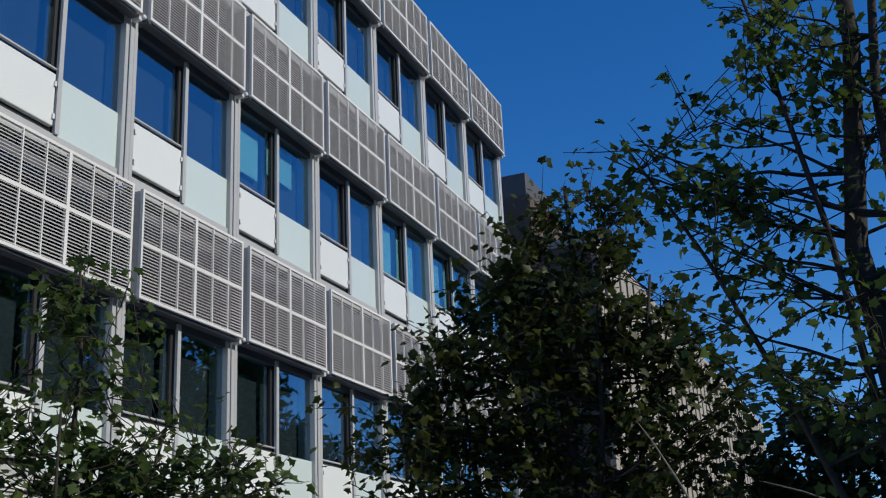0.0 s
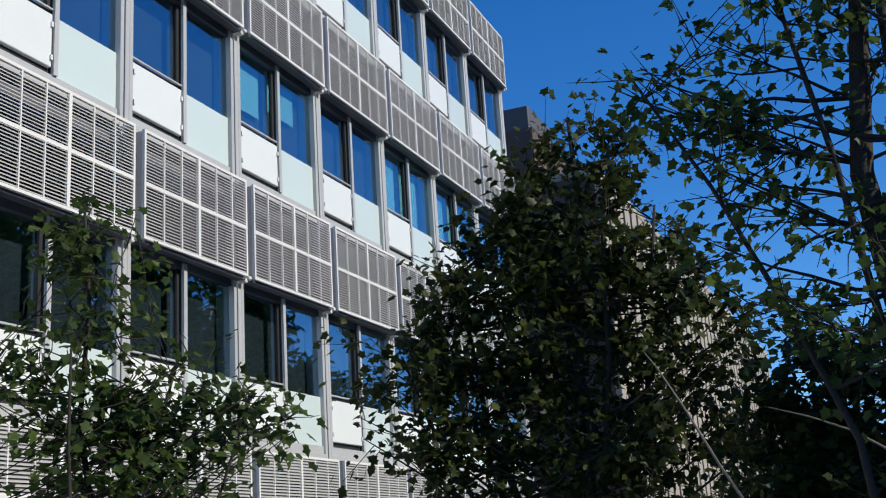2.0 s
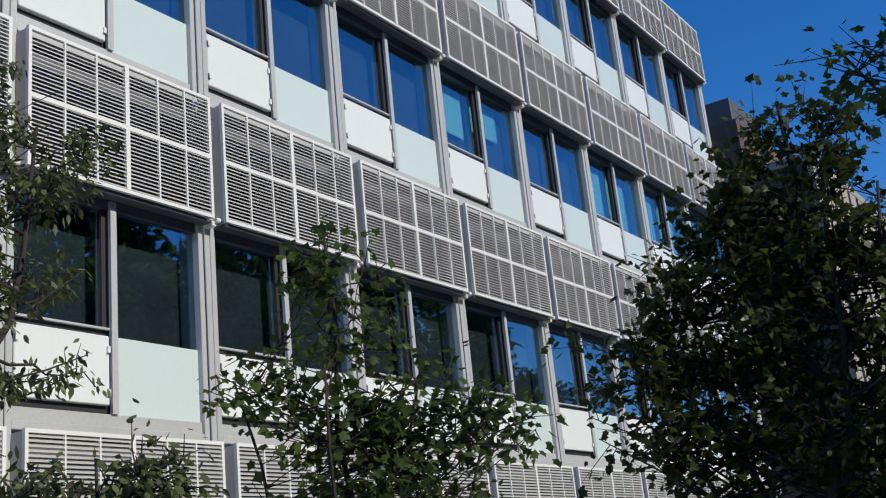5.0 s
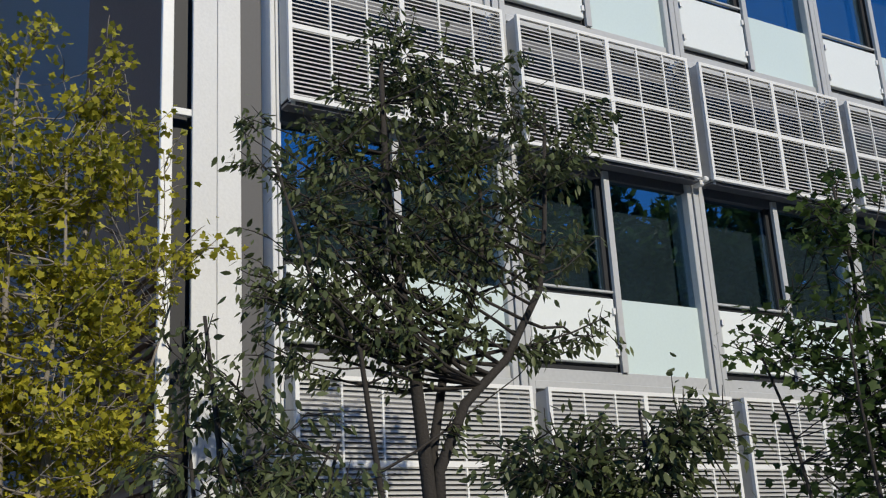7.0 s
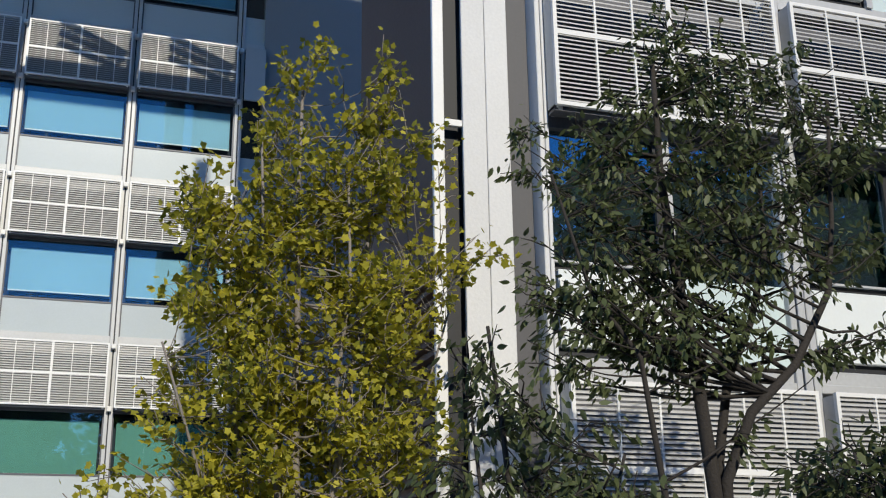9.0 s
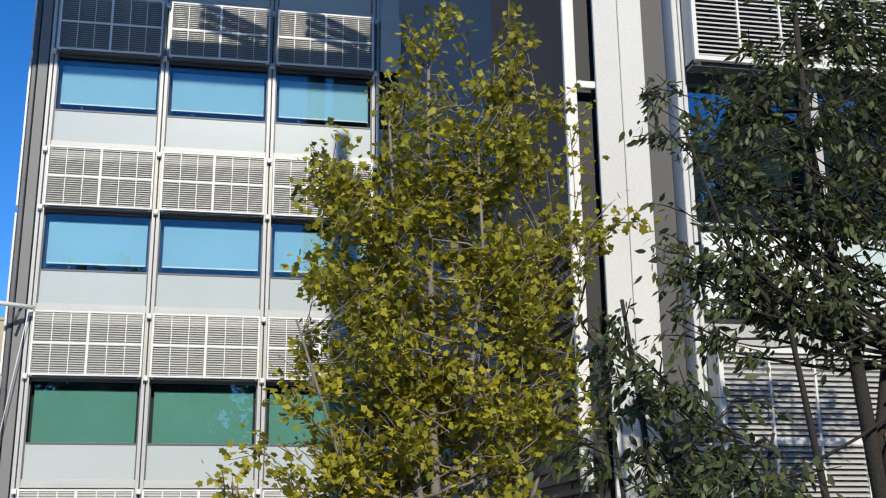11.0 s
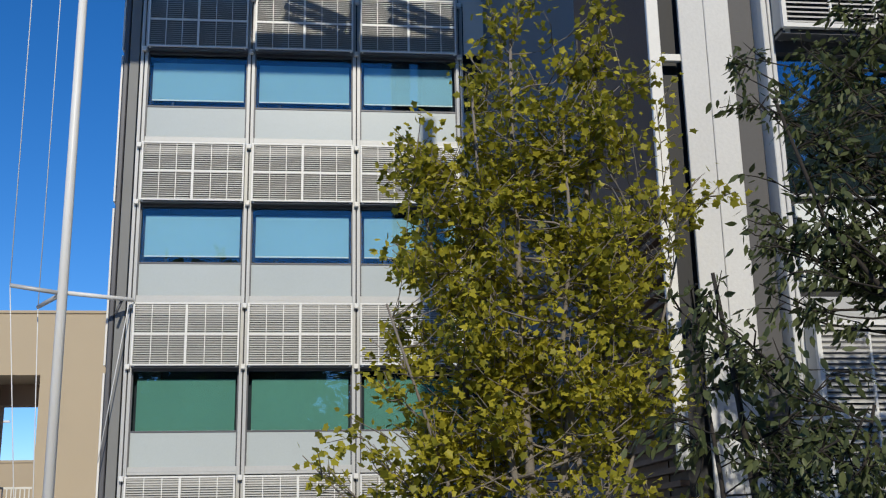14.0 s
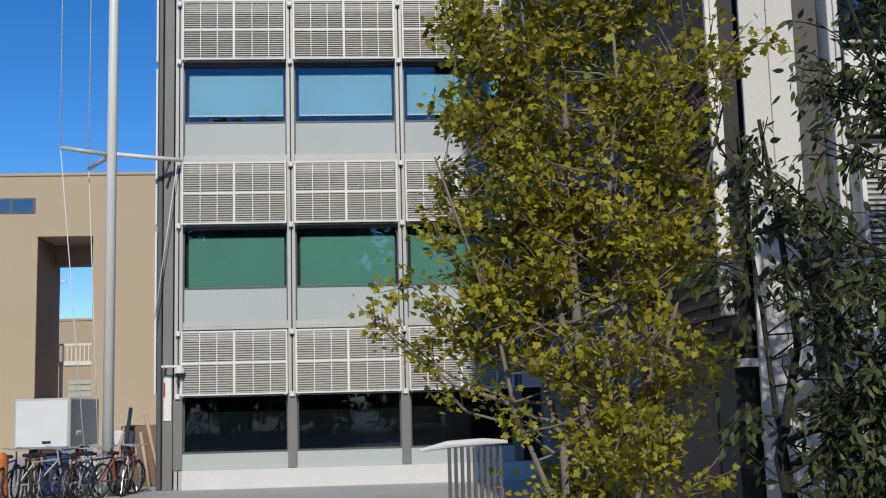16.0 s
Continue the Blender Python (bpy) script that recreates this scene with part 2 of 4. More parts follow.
def window_right(blind=None):
    """A window bay of the near wing from joint to joint: an opening half, a fixed half."""
    t = thing("window_bay")
    a, b, m = 0.12, BAY - 0.12, BAY / 2
    part("floor_panel", box_bm((-0.20, -0.14, a, b, 0.0, 1.38)), ALU_DARK, t)
    part("ledge", box_bm((-0.16, -0.01, a, b, 1.38, 1.46), (-0.16, -0.04, a, b, 1.46, 1.58), bevel=0.006), ALU, t)
    part("mullion", box_bm((-0.055, -0.015, m - 0.035, m + 0.035, 1.58, 3.62)), ALU, t)
    part("mullion_core", box_bm((-0.17, -0.057, m - 0.03, m + 0.03, 1.58, 3.62)), BLACK, t)
    part("head", box_bm((-0.17, -0.05, a, m - 0.035, 3.55, 3.66), (-0.17, -0.05, m + 0.035, b, 3.55, 3.66)), ALU_DARK, t)
    part("opening_panel", box_bm((-0.12, -0.035, a + 0.03, m - 0.05, 1.66, 2.30), bevel=0.008), PANEL, t, "white opening ventilation panel")
    for y in (m - 0.085, a + 0.03):
        for z in (1.74, 2.14):
            part("hinge", box_bm((-0.035, -0.012, y, y + 0.03, z, z + 0.06)), WHITE, t)
    part("gasket", box_bm((-0.15, -0.09, a, m - 0.035, 1.58, 1.66), (-0.15, -0.09, a, m - 0.035, 2.30, 2.36), (-0.15, -0.09, m - 0.05, m - 0.035, 1.66, 2.30)), BLACK, t)
    part("rail", box_bm((-0.08, -0.045, a, m - 0.035, 2.362, 2.382)), ALU, t)
    part("spandrel", box_bm((-0.11, -0.07, m + 0.035, b, 1.58, 2.31)), SPANDREL, t, "pale green glass spandrel")
    part("opening_pane", box_bm((-0.127, -0.12, a, m - 0.035, 2.36, 3.56)), GLASS, t).visible_shadow = False
    part("reveal", box_bm((-0.119, -0.09, m - 0.085, m - 0.035, 2.39, 3.55)), BLACK, t)
    part("fixed_pane", box_bm((-0.10, -0.09, m + 0.035, b, 2.31, 3.56)), GLASS, t).visible_shadow = False
    if blind:
        mat, low1, low2 = blind
        part("blind", box_bm((-0.26, -0.255, a + 0.05, m - 0.2, low1, 3.5), (-0.26, -0.255, m + 0.06, b - 0.25, low2, 3.5)), mat, t, "teal roller blind half drawn")
    return tagged(t, "two-part glazed bay with white lower panels", "window", "window bays of the near wing")


def window_left(blind, low, bar_y):
    """An undivided window bay of the far wing with a blind behind the pane."""
    t = thing("window_bay")
    a, b = 0.085, BAY - 0.085
    part("floor_panel", box_bm((-0.20, -0.10, a, b, 0.0, 1.40)), PANEL_GREY, t)
    part("ledge", box_bm((-0.14, -0.01, a, b, 1.40, 1.46), (-0.14, -0.04, a, b, 1.46, 1.57), bevel=0.006), ALU, t)
    part("spandrel", box_bm((-0.11, -0.06, a + 0.03, b - 0.03, 1.57, 2.28)), SPANDREL_GREY, t, "grey glass spandrel")
    part("frame", box_bm((-0.13, -0.045, a, a + 0.03, 1.57, 3.62), (-0.13, -0.045, b - 0.03, b, 1.57, 3.62), (-0.13, -0.045, a + 0.03, b - 0.03, 2.28, 2.315), (-0.13, -0.045, a + 0.03, b - 0.03, 3.58, 3.64)), ALU_DARK, t)
    part("pane", box_bm((-0.10, -0.09, a + 0.03, b - 0.03, 2.315, 3.58)), GLASS_CLEAR, t).visible_shadow = False
    part("blind", box_bm((-0.19, -0.185, a + 0.10, b - 0.08, low, 3.42)), blind, t, "roller blind behind the pane")
    part("blind_hem", box_bm((-0.20, -0.18, a + 0.10, b - 0.08, low - 0.03, low)), WHITE, t)
    # black bar added for the upright shadow line of the flagpole
    part("inner_post", box_bm((-0.30, -0.22, bar_y, bar_y + 0.06, 2.31, 3.58)), BLACK, t)
    return tagged(t, "wide glazed bay with a roller blind and grey spandrel", "window", "window bays of the far wing")


# dark backing sheet added behind the panes where rooms lie in shade
def room_backing(x, y0, y1, z0, z1, name, label, mat):
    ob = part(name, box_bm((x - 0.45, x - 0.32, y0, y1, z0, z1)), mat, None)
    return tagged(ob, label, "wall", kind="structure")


# near wing: nine bays, storeys of screens and windows
R_END = YR + BAY * 10
room_backing(XR, YR + BAY, R_END, 0.0, 14.3, "wall_1", "dark sheet for the unlit rooms behind the near wing glazing", INSIDE)
proto = screen(BAY - 0.17)
plain = window_right()
teal = window_right((BLIND_TEAL, 2.72, 2.95))
full = window_right((BLIND_TEAL, 2.40, 2.36))
used = set()


def put(ob, m):
    if ob.name not in used:
        used.add(ob.name)
        ob.matrix_basis = m
        return ob
    return copy_thing(ob, m)


for j in range(1, 10):
    for k in range(4):
        z, y = ZB + STOREY * k, YR + BAY * j
        put(proto, pose(XR + 0.165, y + 0.11, z))
        if k < 3:
            kind = plain
            if k == 1 and j == 5:
                kind = teal
            if k == 1 and j in (7, 8, 9):
                kind = full
            put(kind, pose(XR, y, z))
col = thing("facade_mullion", label="paired grey aluminium mullion running up the facade", category="mullion", group="mullions of the facades")
part("fin", box_bm((-0.30, -0.005, -0.12, -0.055, 0.0, 14.25), bevel=0.006), ALU, col)
part("fin", box_bm((-0.30, 0.005, -0.040, 0.035, 0.0, 14.25), bevel=0.006), ALU, col)
part("fin", box_bm((-0.30, -0.005, 0.05, 0.12, 0.0, 14.25), bevel=0.006), ALU, col)
part("gasket", box_bm((-0.30, -0.06, -0.055, -0.040, 0.0, 14.25), (-0.30, -0.06, 0.035, 0.05, 0.0, 14.25)), BLACK, col)
for k in range(4):
    part("bracket", box_bm((-0.01, 0.12, -0.035, 0.03, ZB + STOREY * k - 0.06, ZB + STOREY * k + 0.0), (0.02, 0.16, 0.0, 0.06, ZB + STOREY * k - 0.02, ZB + STOREY * k + 0.03), bevel=0.01), WHITE, col, "white cast bracket")
for j in range(2, 11):
    put(col, pose(XR, YR + BAY * j, 0))
end = thing("facade_mullion", (XR, YR + BAY, 0), "grey aluminium corner mullion of the near wing", "mullion", "mullions of the facades")
part("fin", box_bm((-0.30, -0.02, 0.030, 0.075, 0.0, 14.25), bevel=0.006), CONCRETE, end)
part("fin", box_bm((-0.30, -0.025, 0.083, 0.118, 0.0, 14.25), bevel=0.006), CONCRETE, end)
part("gasket", box_bm((-0.30, -0.06, 0.075, 0.083, 0.0, 14.25)), BLACK, end)
# side returns, roof and back of the near wing
tagged(part("wall_2", box_bm((-10.8, XR - 0.33, R_END + 0.12, R_END + 0.3, 0, 14.3)), GREYWALL, None), "plain end wall of the near wing", "wall", kind="structure")
tagged(part("roof_1", box_bm((-10.8, XR - 0.02, YR + BAY - 0.1, R_END + 0.3, 14.3, 14.42)), ALU, None), "flat roof edge of the near wing", "roof", kind="structure")
# heights of the pier and of the unseen roof block, set by shadow reach
TOP, BLOCK_TOP = 20.4, 25.0
tagged(part("wall_3", box_bm((-8.75, -8.22, 2.915, 3.118, 0, 14.3)), DARKPANEL, None), "dark grey recessed panel beside the pier", "wall", kind="structure")
pier = thing("pier", (0, 0, 0), "pale clad pier at the corner of the near wing", "pier", kind="structure")
part("cladding", box_bm((-8.21, -8.17, 2.494, 2.703, 0, TOP), bevel=0.005), CONCRETE, pier)
part("cladding", box_bm((-8.21, -8.17, 2.707, 2.912, 0, TOP), bevel=0.005), CONCRETE, pier)
part("core", box_bm((-8.75, -8.215, 2.53, 2.905, 0, TOP)), BLACK, pier)
part("gap", box_bm((-8.75, -8.30, 2.345, 2.527, 0, TOP)), BLACK, pier)
strip = thing("edge_trim", (0, 0, 0), "white vertical metal trim with clips", "trim", kind="structure")
part("blade", box_bm((-8.235, -8.19, 2.240, 2.337, 2.3, TOP), bevel=0.005), WHITE, strip)
for z in (1.95, 5.5, 9.05, 12.6, 16.2, 19.8):
    part("clip", box_bm((-8.225, -8.185, 2.339, 2.492, z - 0.03, z + 0.03), bevel=0.004), WHITE, strip)
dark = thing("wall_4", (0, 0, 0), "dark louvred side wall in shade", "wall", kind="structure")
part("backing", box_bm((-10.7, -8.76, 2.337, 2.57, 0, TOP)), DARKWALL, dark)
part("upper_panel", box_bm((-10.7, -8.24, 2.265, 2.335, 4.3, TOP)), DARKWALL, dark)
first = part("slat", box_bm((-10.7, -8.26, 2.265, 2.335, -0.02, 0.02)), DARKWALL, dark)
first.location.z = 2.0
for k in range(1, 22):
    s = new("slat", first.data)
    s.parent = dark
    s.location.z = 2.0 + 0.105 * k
# unseen block added on the roof so that its shadow covers the far wing
tagged(part("wall_9", box_bm((-10.8, -8.9, 3.2, 9.8, 14.43, BLOCK_TOP)), DARKWALL, None), "unseen dark block added over the roof to shade the far wing", "wall", kind="structure")
tagged(part("wall_8", box_bm((-10.8, -10.6, 2.572, 25.0, 0, 14.3)), DARKWALL, None), "rear wall of the near wing", "wall", kind="structure")

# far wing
room_backing(XL, YL, YL + BAY * 3.23, 0.0, 18.0, "wall_5", "dark sheet for the unlit rooms behind the far wing glazing", INSIDE)
tagged(part("wall_6", box_bm((XL - 0.4, XL + 0.02, YL + BAY * 3.23, 20.0, 0, 18.0)), GREYWALL, None), "plain blue-grey wall in shade", "wall", kind="structure")
tagged(part("wall_7", box_bm((XL - 8, XL - 0.33, YL - 0.35, YL - 0.12, 0, 18.0)), GREYWALL, None), "side wall of the far wing", "wall", kind="structure")
lproto = screen(BAY - 0.17, slats=26)
lcol = thing("facade_mullion", label="grey aluminium mullion of the far wing", category="mullion", group="mullions of the facades")
part("fin", box_bm((-0.30, 0.0, -0.085, -0.012, 0.0, 18.0), bevel=0.006), ALU, lcol)
part("fin", box_bm((-0.30, 0.0, 0.012, 0.085, 0.0, 18.0), bevel=0.006), ALU, lcol)
part("gasket", box_bm((-0.30, -0.06, -0.012, 0.012, 0.0, 18.0)), BLACK, lcol)
for k in range(4):
    for dz in (0.0, 1.33):
        part("bracket", box_bm((0.0, 0.10, -0.05, 0.05, ZB + STOREY * k + dz - 0.06, ZB + STOREY * k + dz + 0.05), bevel=0.012), WHITE, lcol, "white cast bracket")
# added sleeve that darkens the column foot, its shade put into the colour
part("column_foot", box_bm((-0.05, 0.03, -0.10, 0.10, 0.41, ZB - 0.05), bevel=0.008), PANEL_GREY, lcol, "added sleeve with the shade of the column foot in its grey")
for i in range(4):
    put(lcol, pose(XL, YL + BAY * i, 0))
lwin = {}
# the lowest blinds carry a painted green reflection, the upper ones are pale blue
for k, mat, low in ((0, BLIND_MIRROR, 2.33), (1, BLIND_BLUE, 2.50), (2, BLIND_BLUE, 2.52)):
    lwin[k] = window_left(mat, low, 0.62)
for i in range(3):
    for k in range(4):
        z, y = ZB + STOREY * k, YL + BAY * i
        put(lproto, pose(XL + 0.20, y + 0.085, z))
        put(lwin[min(k, 2)], pose(XL, y, z))

tagged(part("plinth_1", box_bm((XL - 0.2, XL + 0.14, YL + 0.1, YL + BAY * 3.2, 0, 0.40), bevel=0.01), PLINTH, None), "white concrete plinth under the far wing", "plinth", kind="structure")


def ground_window(x, y, a):
    w = thing("ground_window", (x, y, 0), "tall dark ground floor window over a grey sill", "window", "ground floor windows")
    part("sill_panel", box_bm((-0.2, 0.02, a, BAY - a, 0.40, 0.74), bevel=0.006), SPANDREL_GREY, w)
    part("pane", box_bm((-0.16, -0.15, a, BAY - a, 0.74, 1.96)), GLASS_DARK, w).visible_shadow = False
    part("frame", box_bm((-0.17, -0.06, a, a + 0.04, 0.74, 1.96), (-0.17, -0.06, BAY - a - 0.04, BAY - a, 0.74, 1.96), (-0.17, -0.06, a + 0.04, BAY - a - 0.04, 0.74, 0.78)), ALU_DARK, w)
    return w


for i in range(3):
    ground_window(XL, YL + BAY * i, 0.09)
for j in range(1, 10):
    ground_window(XR, YR + BAY * j, 0.125)
tagged(part("plinth_2", box_bm((XR - 0.3, XR + 0.12, YR + BAY + 0.1, R_END, 0, 0.40), bevel=0.01), PLINTH, None), "pale concrete plinth under the near wing", "plinth", kind="structure")
# part bay in shade beside the blank wall
side_bay = thing("window_bay", (XL, YL + BAY * 3, 0), "narrow glazed strip in shade beside a blank wall", "window", "window bays of the far wing")
for k in range(4):
    z = ZB + STOREY * k
    part("pane", box_bm((-0.10, -0.09, 0.085, 0.56, z + 2.3, z + 3.58)), GLASS, side_bay).visible_shadow = False
    part("spandrel", box_bm((-0.11, -0.06, 0.085, 0.56, z + 1.57, z + 2.3)), SPANDREL_GREY, side_bay)
    part("screen", box_bm((0.16, 0.22, 0.085, 0.56, z, z + 1.36)), SLAT, side_bay)
    part("ledge", box_bm((-0.14, -0.01, 0.085, 0.56, z + 1.40, z + 1.57)), ALU, side_bay)
# corner of the far wing
post = thing("corner_post", (XL, YL, 0), "metal corner post, its grey darkened for shadow, with white screen edges", "post", kind="structure")
# post darker than the mullions, the shadows on it put into the colour
part("post", box_bm((-0.25, -0.02, -0.33, -0.12, 0, 18.0), bevel=0.008), PANEL_GREY, post)
part("downpipe", box_bm((-0.20, -0.06, -0.47, -0.36, 0, 18.0), bevel=0.02), ALU_DARK, post)
for k in range(4):
    z = ZB + STOREY * k
    part("screen_edge", box_bm((-0.9, -0.10, -0.53, -0.485, z + 0.05, z + 3.55), bevel=0.005), WHITE, post, "white edge of a side screen")
# unseen canopy over the top screens, added and shaped for their shadow pattern
canopy = thing("roof_canopy", (XL, YL, 0), "unseen slatted canopy added to shadow the top screens", "canopy", kind="structure")
CZ, RUN = 18.2, math.tan(SUN_ELEV)


def reach(z):
    """How far out a canopy part stands whose shadow falls on the screens at height z."""
    return (CZ - z) / RUN + 0.20


part("front_beam", box_bm((reach(13.2), reach(12.75), -0.5, BAY * 3.3, CZ, CZ + 0.15)), ALU_DARK, canopy)
part("deck", box_bm((0.0, reach(13.2), -0.5, BAY * 1.08, CZ, CZ + 0.15)), ALU_DARK, canopy)
part("back_beam", box_bm((-0.3, reach(14.30), BAY * 1.08, BAY * 3.3, CZ, CZ + 0.15)), ALU_DARK, canopy)
for i in (1, 2):
    part("rib", box_bm((reach(14.30), reach(13.2), BAY * (i + 1.0), BAY * (i + 1.12), CZ, CZ + 0.15)), ALU_DARK, canopy)
    for n in range(11):
        y = BAY * (i + 0.40) + 0.125 * n
        part("slat", box_bm((reach(14.28 - 0.050 * n), reach(13.72 - 0.038 * n), y, y + 0.062, CZ, CZ + 0.08)), ALU_DARK, canopy)
    for e, d in ((14.25, 0.58), (13.98, 0.50), (13.70, 0.44)):
        tube("slat_rail", [(reach(e), BAY * (i + 0.38), CZ + 0.05), (reach(e - d), BAY * (i + 0.98), CZ + 0.05)], [0.08, 0.08], ALU_DARK, canopy, sides=6)

# ---- trees ----
MAPLE = [(0.36, 0.0), (0.0, 0.0), (-0.08, 0.34), (0.19, 0.33), (0.42, 0.56), (0.55, 0.31), (1.0, 0.0), (0.55, -0.31), (0.42, -0.56), (0.19, -0.33), (-0.08, -0.34)]
OVAL = [(0.45, 0.0), (0.0, 0.0), (0.20, 0.17), (0.52, 0.21), (1.0, 0.0), (0.52, -0.21), (0.20, -0.17)]


def leaves(name, places, ways, size, outline, mat, parent, rng, droop=0.5, flat=0.6):
    """All leaves of a crown in one mesh: each a folded blade with its own size, turn and droop."""
    n, k = len(places), len(outline)
    out = np.array(outline)
    s = size * rng.uniform(0.6, 1.25, n)
    d = ways + rng.normal(0, 0.55, (n, 3))
    d[:, 2] -= droop
    d /= np.linalg.norm(d, axis=1)[:, None]
    up = rng.normal(0, 1 - flat, (n, 3)) + np.array([0, 0, 1.0])
    side = np.cross(up, d)
    side /= np.linalg.norm(side, axis=1)[:, None] + 1e-9
    up = np.cross(d, side)
    curl = rng.uniform(-0.1, 0.45, n)
    x, y = out[:, 0], out[:, 1]
    z = -np.abs(y)[None, :] * curl[:, None] - (x ** 2)[None, :] * curl[:, None] * 0.5
    pts = places[:, None, :] + s[:, None, None] * (x[None, :, None] * d[:, None, :] + y[None, :, None] * side[:, None, :] + z[:, :, None] * up[:, None, :])
    me = bpy.data.meshes.new(name)
    tri = np.array([(0, i, i + 1 if i + 1 < k else 1) for i in range(1, k)])
    faces = (tri[None] + (np.arange(n) * k)[:, None, None]).reshape(-1, 3)
    me.vertices.add(n * k)
    me.vertices.foreach_set("co", pts.reshape(-1).astype(np.float32))
    me.loops.add(len(faces) * 3)
    me.loops.foreach_set("vertex_index", faces.reshape(-1).astype(np.int32))
    me.polygons.add(len(faces))
    me.polygons.foreach_set("loop_start", np.arange(0, len(faces) * 3, 3, dtype=np.int32))
    me.update(calc_edges=True)
    me.materials.append(mat)
    ob = new(name, me)
    ob.parent = parent
    return ob


def tree(name, place, label, seed, stems, crowns, limbs, twigs, per_twig, size, outline, leaf_mat, bark, radius,
         category="tree", droop=0.5, spread=0.12, low=0.25, twig_len=0.45, lift=0.25, smooth_up=0.0, fork=1.2, flat=0.45):
    """stems: tops of the main stems, from the base; crowns: ellipsoids (x, y, z, rx, ry, rz, weight) that the limbs fill."""
    rng = np.random.default_rng(seed)
    t = thing(name, place, label, category)
    v, f = [], []
    lines = []
    for top, r in stems:
        if isinstance(top[0], tuple):
            # a stem that bends: its own knots from the base
            knots = np.array(top, float)
            along = np.linspace(0, len(knots) - 1, 7)
            path = [np.array([np.interp(q, range(len(knots)), knots[:, k]) for k in range(3)]) for q in along]
            tube_data(v, f, path, [r * (1 - 0.8 * q) + 0.004 for q in np.linspace(0, 1, 7)], 8)
            lines.append((path, r))
            continue
        top = np.array(top, float)
        base = np.array([top[0], top[1], 0]) * (0.12 if fork < 1.5 else 0.02)
        bend = rng.normal(0, 0.06, (7, 3)) * np.array([1, 1, 0.2])
        path = [base + (top - base) * np.array([q ** fork, q ** fork, q]) + bend[i] * (q * (1 - q) * 4) * min(1, top[2] / 4) for i, q in enumerate(np.linspace(0, 1, 7))]
        tube_data(v, f, path, [r * (1 - 0.85 * q) + 0.004 for q in np.linspace(0, 1, 7)], 8)
        lines.append((path, r))
    weights = np.array([c[6] for c in crowns], float)
    weights /= weights.sum()
    pos, way = [], []
    for _ in range(limbs):
        c = crowns[rng.choice(len(crowns), p=weights)]
        dirn = rng.normal(0, 1, 3)
        dirn /= np.linalg.norm(dirn)
        goal = np.array(c[:3]) + dirn * np.array(c[3:6]) * rng.uniform(0.45, 1.0)
        path, r = lines[rng.integers(len(lines))]
        best, bs = None, 1e9
        for q in np.linspace(low, 0.97, 16):
            i = q * 6
            a = path[int(i)] + (path[min(6, int(i) + 1)] - path[int(i)]) * (i - int(i))
            drop = goal[2] - a[2]
            score = np.linalg.norm(goal - a) + (2.0 * max(0, -drop)) + abs(drop - 0.6 * np.linalg.norm((goal - a)[:2])) * 0.5 + rng.uniform(0, 0.3)
            if score < bs:
                best, bs, bq = a, score, q
        span = goal - best
        length = np.linalg.norm(span)
        pts = []
        for q in np.linspace(0, 1, 6):
            p = best + span * q
            p = p + np.array([0, 0, -lift * length * 0.5 * q * (1 - q) * 2]) + rng.normal(0, 0.02 * length, 3) * (q * (1 - q) * 4)
            pts.append(p)
        r0 = min(r * (1 - 0.85 * bq) * 0.7, 0.006 + 0.008 * length)
        tube_data(v, f, pts, [max(0.003, r0 * (1 - 0.8 * q)) for q in np.linspace(0, 1, 6)], 5)
        for _ in range(twigs):
            q = rng.uniform(0.3, 1.0)
            i = q * 5
            a = pts[int(min(i, 4.99))] + (pts[min(5, int(i) + 1)] - pts[int(min(i, 4.99))]) * (i - int(i))
            d = span / (length + 1e-6) * 0.7 + rng.normal(0, 0.6, 3) + np.array([0, 0, smooth_up])
            d /= np.linalg.norm(d)
            b = a + d * twig_len * rng.uniform(0.4, 1.2)
            tube_data(v, f, [a, (a + b) / 2 + rng.normal(0, 0.015, 3), b], [0.005, 0.004, 0.002], 3)
            for _ in range(per_twig):
                w = rng.uniform(0.1, 1.08)
                pos.append(a + (b - a) * w + rng.normal(0, spread * 0.5, 3))
                way.append(d)
    wood = mesh_object("trunk", v, f, bark, t)
    for p in wood.data.polygons:
        p.use_smooth = True
    leaves("crown", np.array(pos), np.array(way), size, outline, leaf_mat, t, rng, droop, flat)
    return t


# tall open maple
tree("maple_tree", (0.05, 6.63, 0), "tall maple with open dark green branches against the sky", 11,
     [((0.12, 0.1, 7.6), 0.115), ((-1.3, -0.05, 4.6), 0.032), ((-0.55, 0.0, 5.8), 0.036), ((0.9, 0.1, 6.6), 0.05), ((0.45, -0.2, 7.0), 0.06)],
     [(-1.3, 0, 4.6, 0.28, 0.35, 0.22, 0.7), (-0.9, 0, 4.3, 0.3, 0.4, 0.25, 0.8), (-0.9, 0, 3.75, 0.35, 0.4, 0.25, 0.5), (-0.5, 0, 4.85, 0.4, 0.4, 0.5, 1.5), (-0.45, 0, 3.9, 0.4, 0.5, 0.4, 0.8),
      (-0.25, 0, 5.5, 0.6, 0.6, 0.6, 1.5), (0.45, 0.1, 4.6, 0.8, 0.7, 1.0, 1.8), (0.35, 0, 3.3, 0.8, 0.7, 0.5, 1.5), (-0.4, 0, 2.95, 0.5, 0.5, 0.35, 1.0), (0.4, 0, 6.0, 0.8, 0.7, 0.8, 0.9)],
     78, 5, 6, 0.070, MAPLE, LEAF_DARK, BARK, 0.12, low=0.2, twig_len=0.42, fork=1.9)
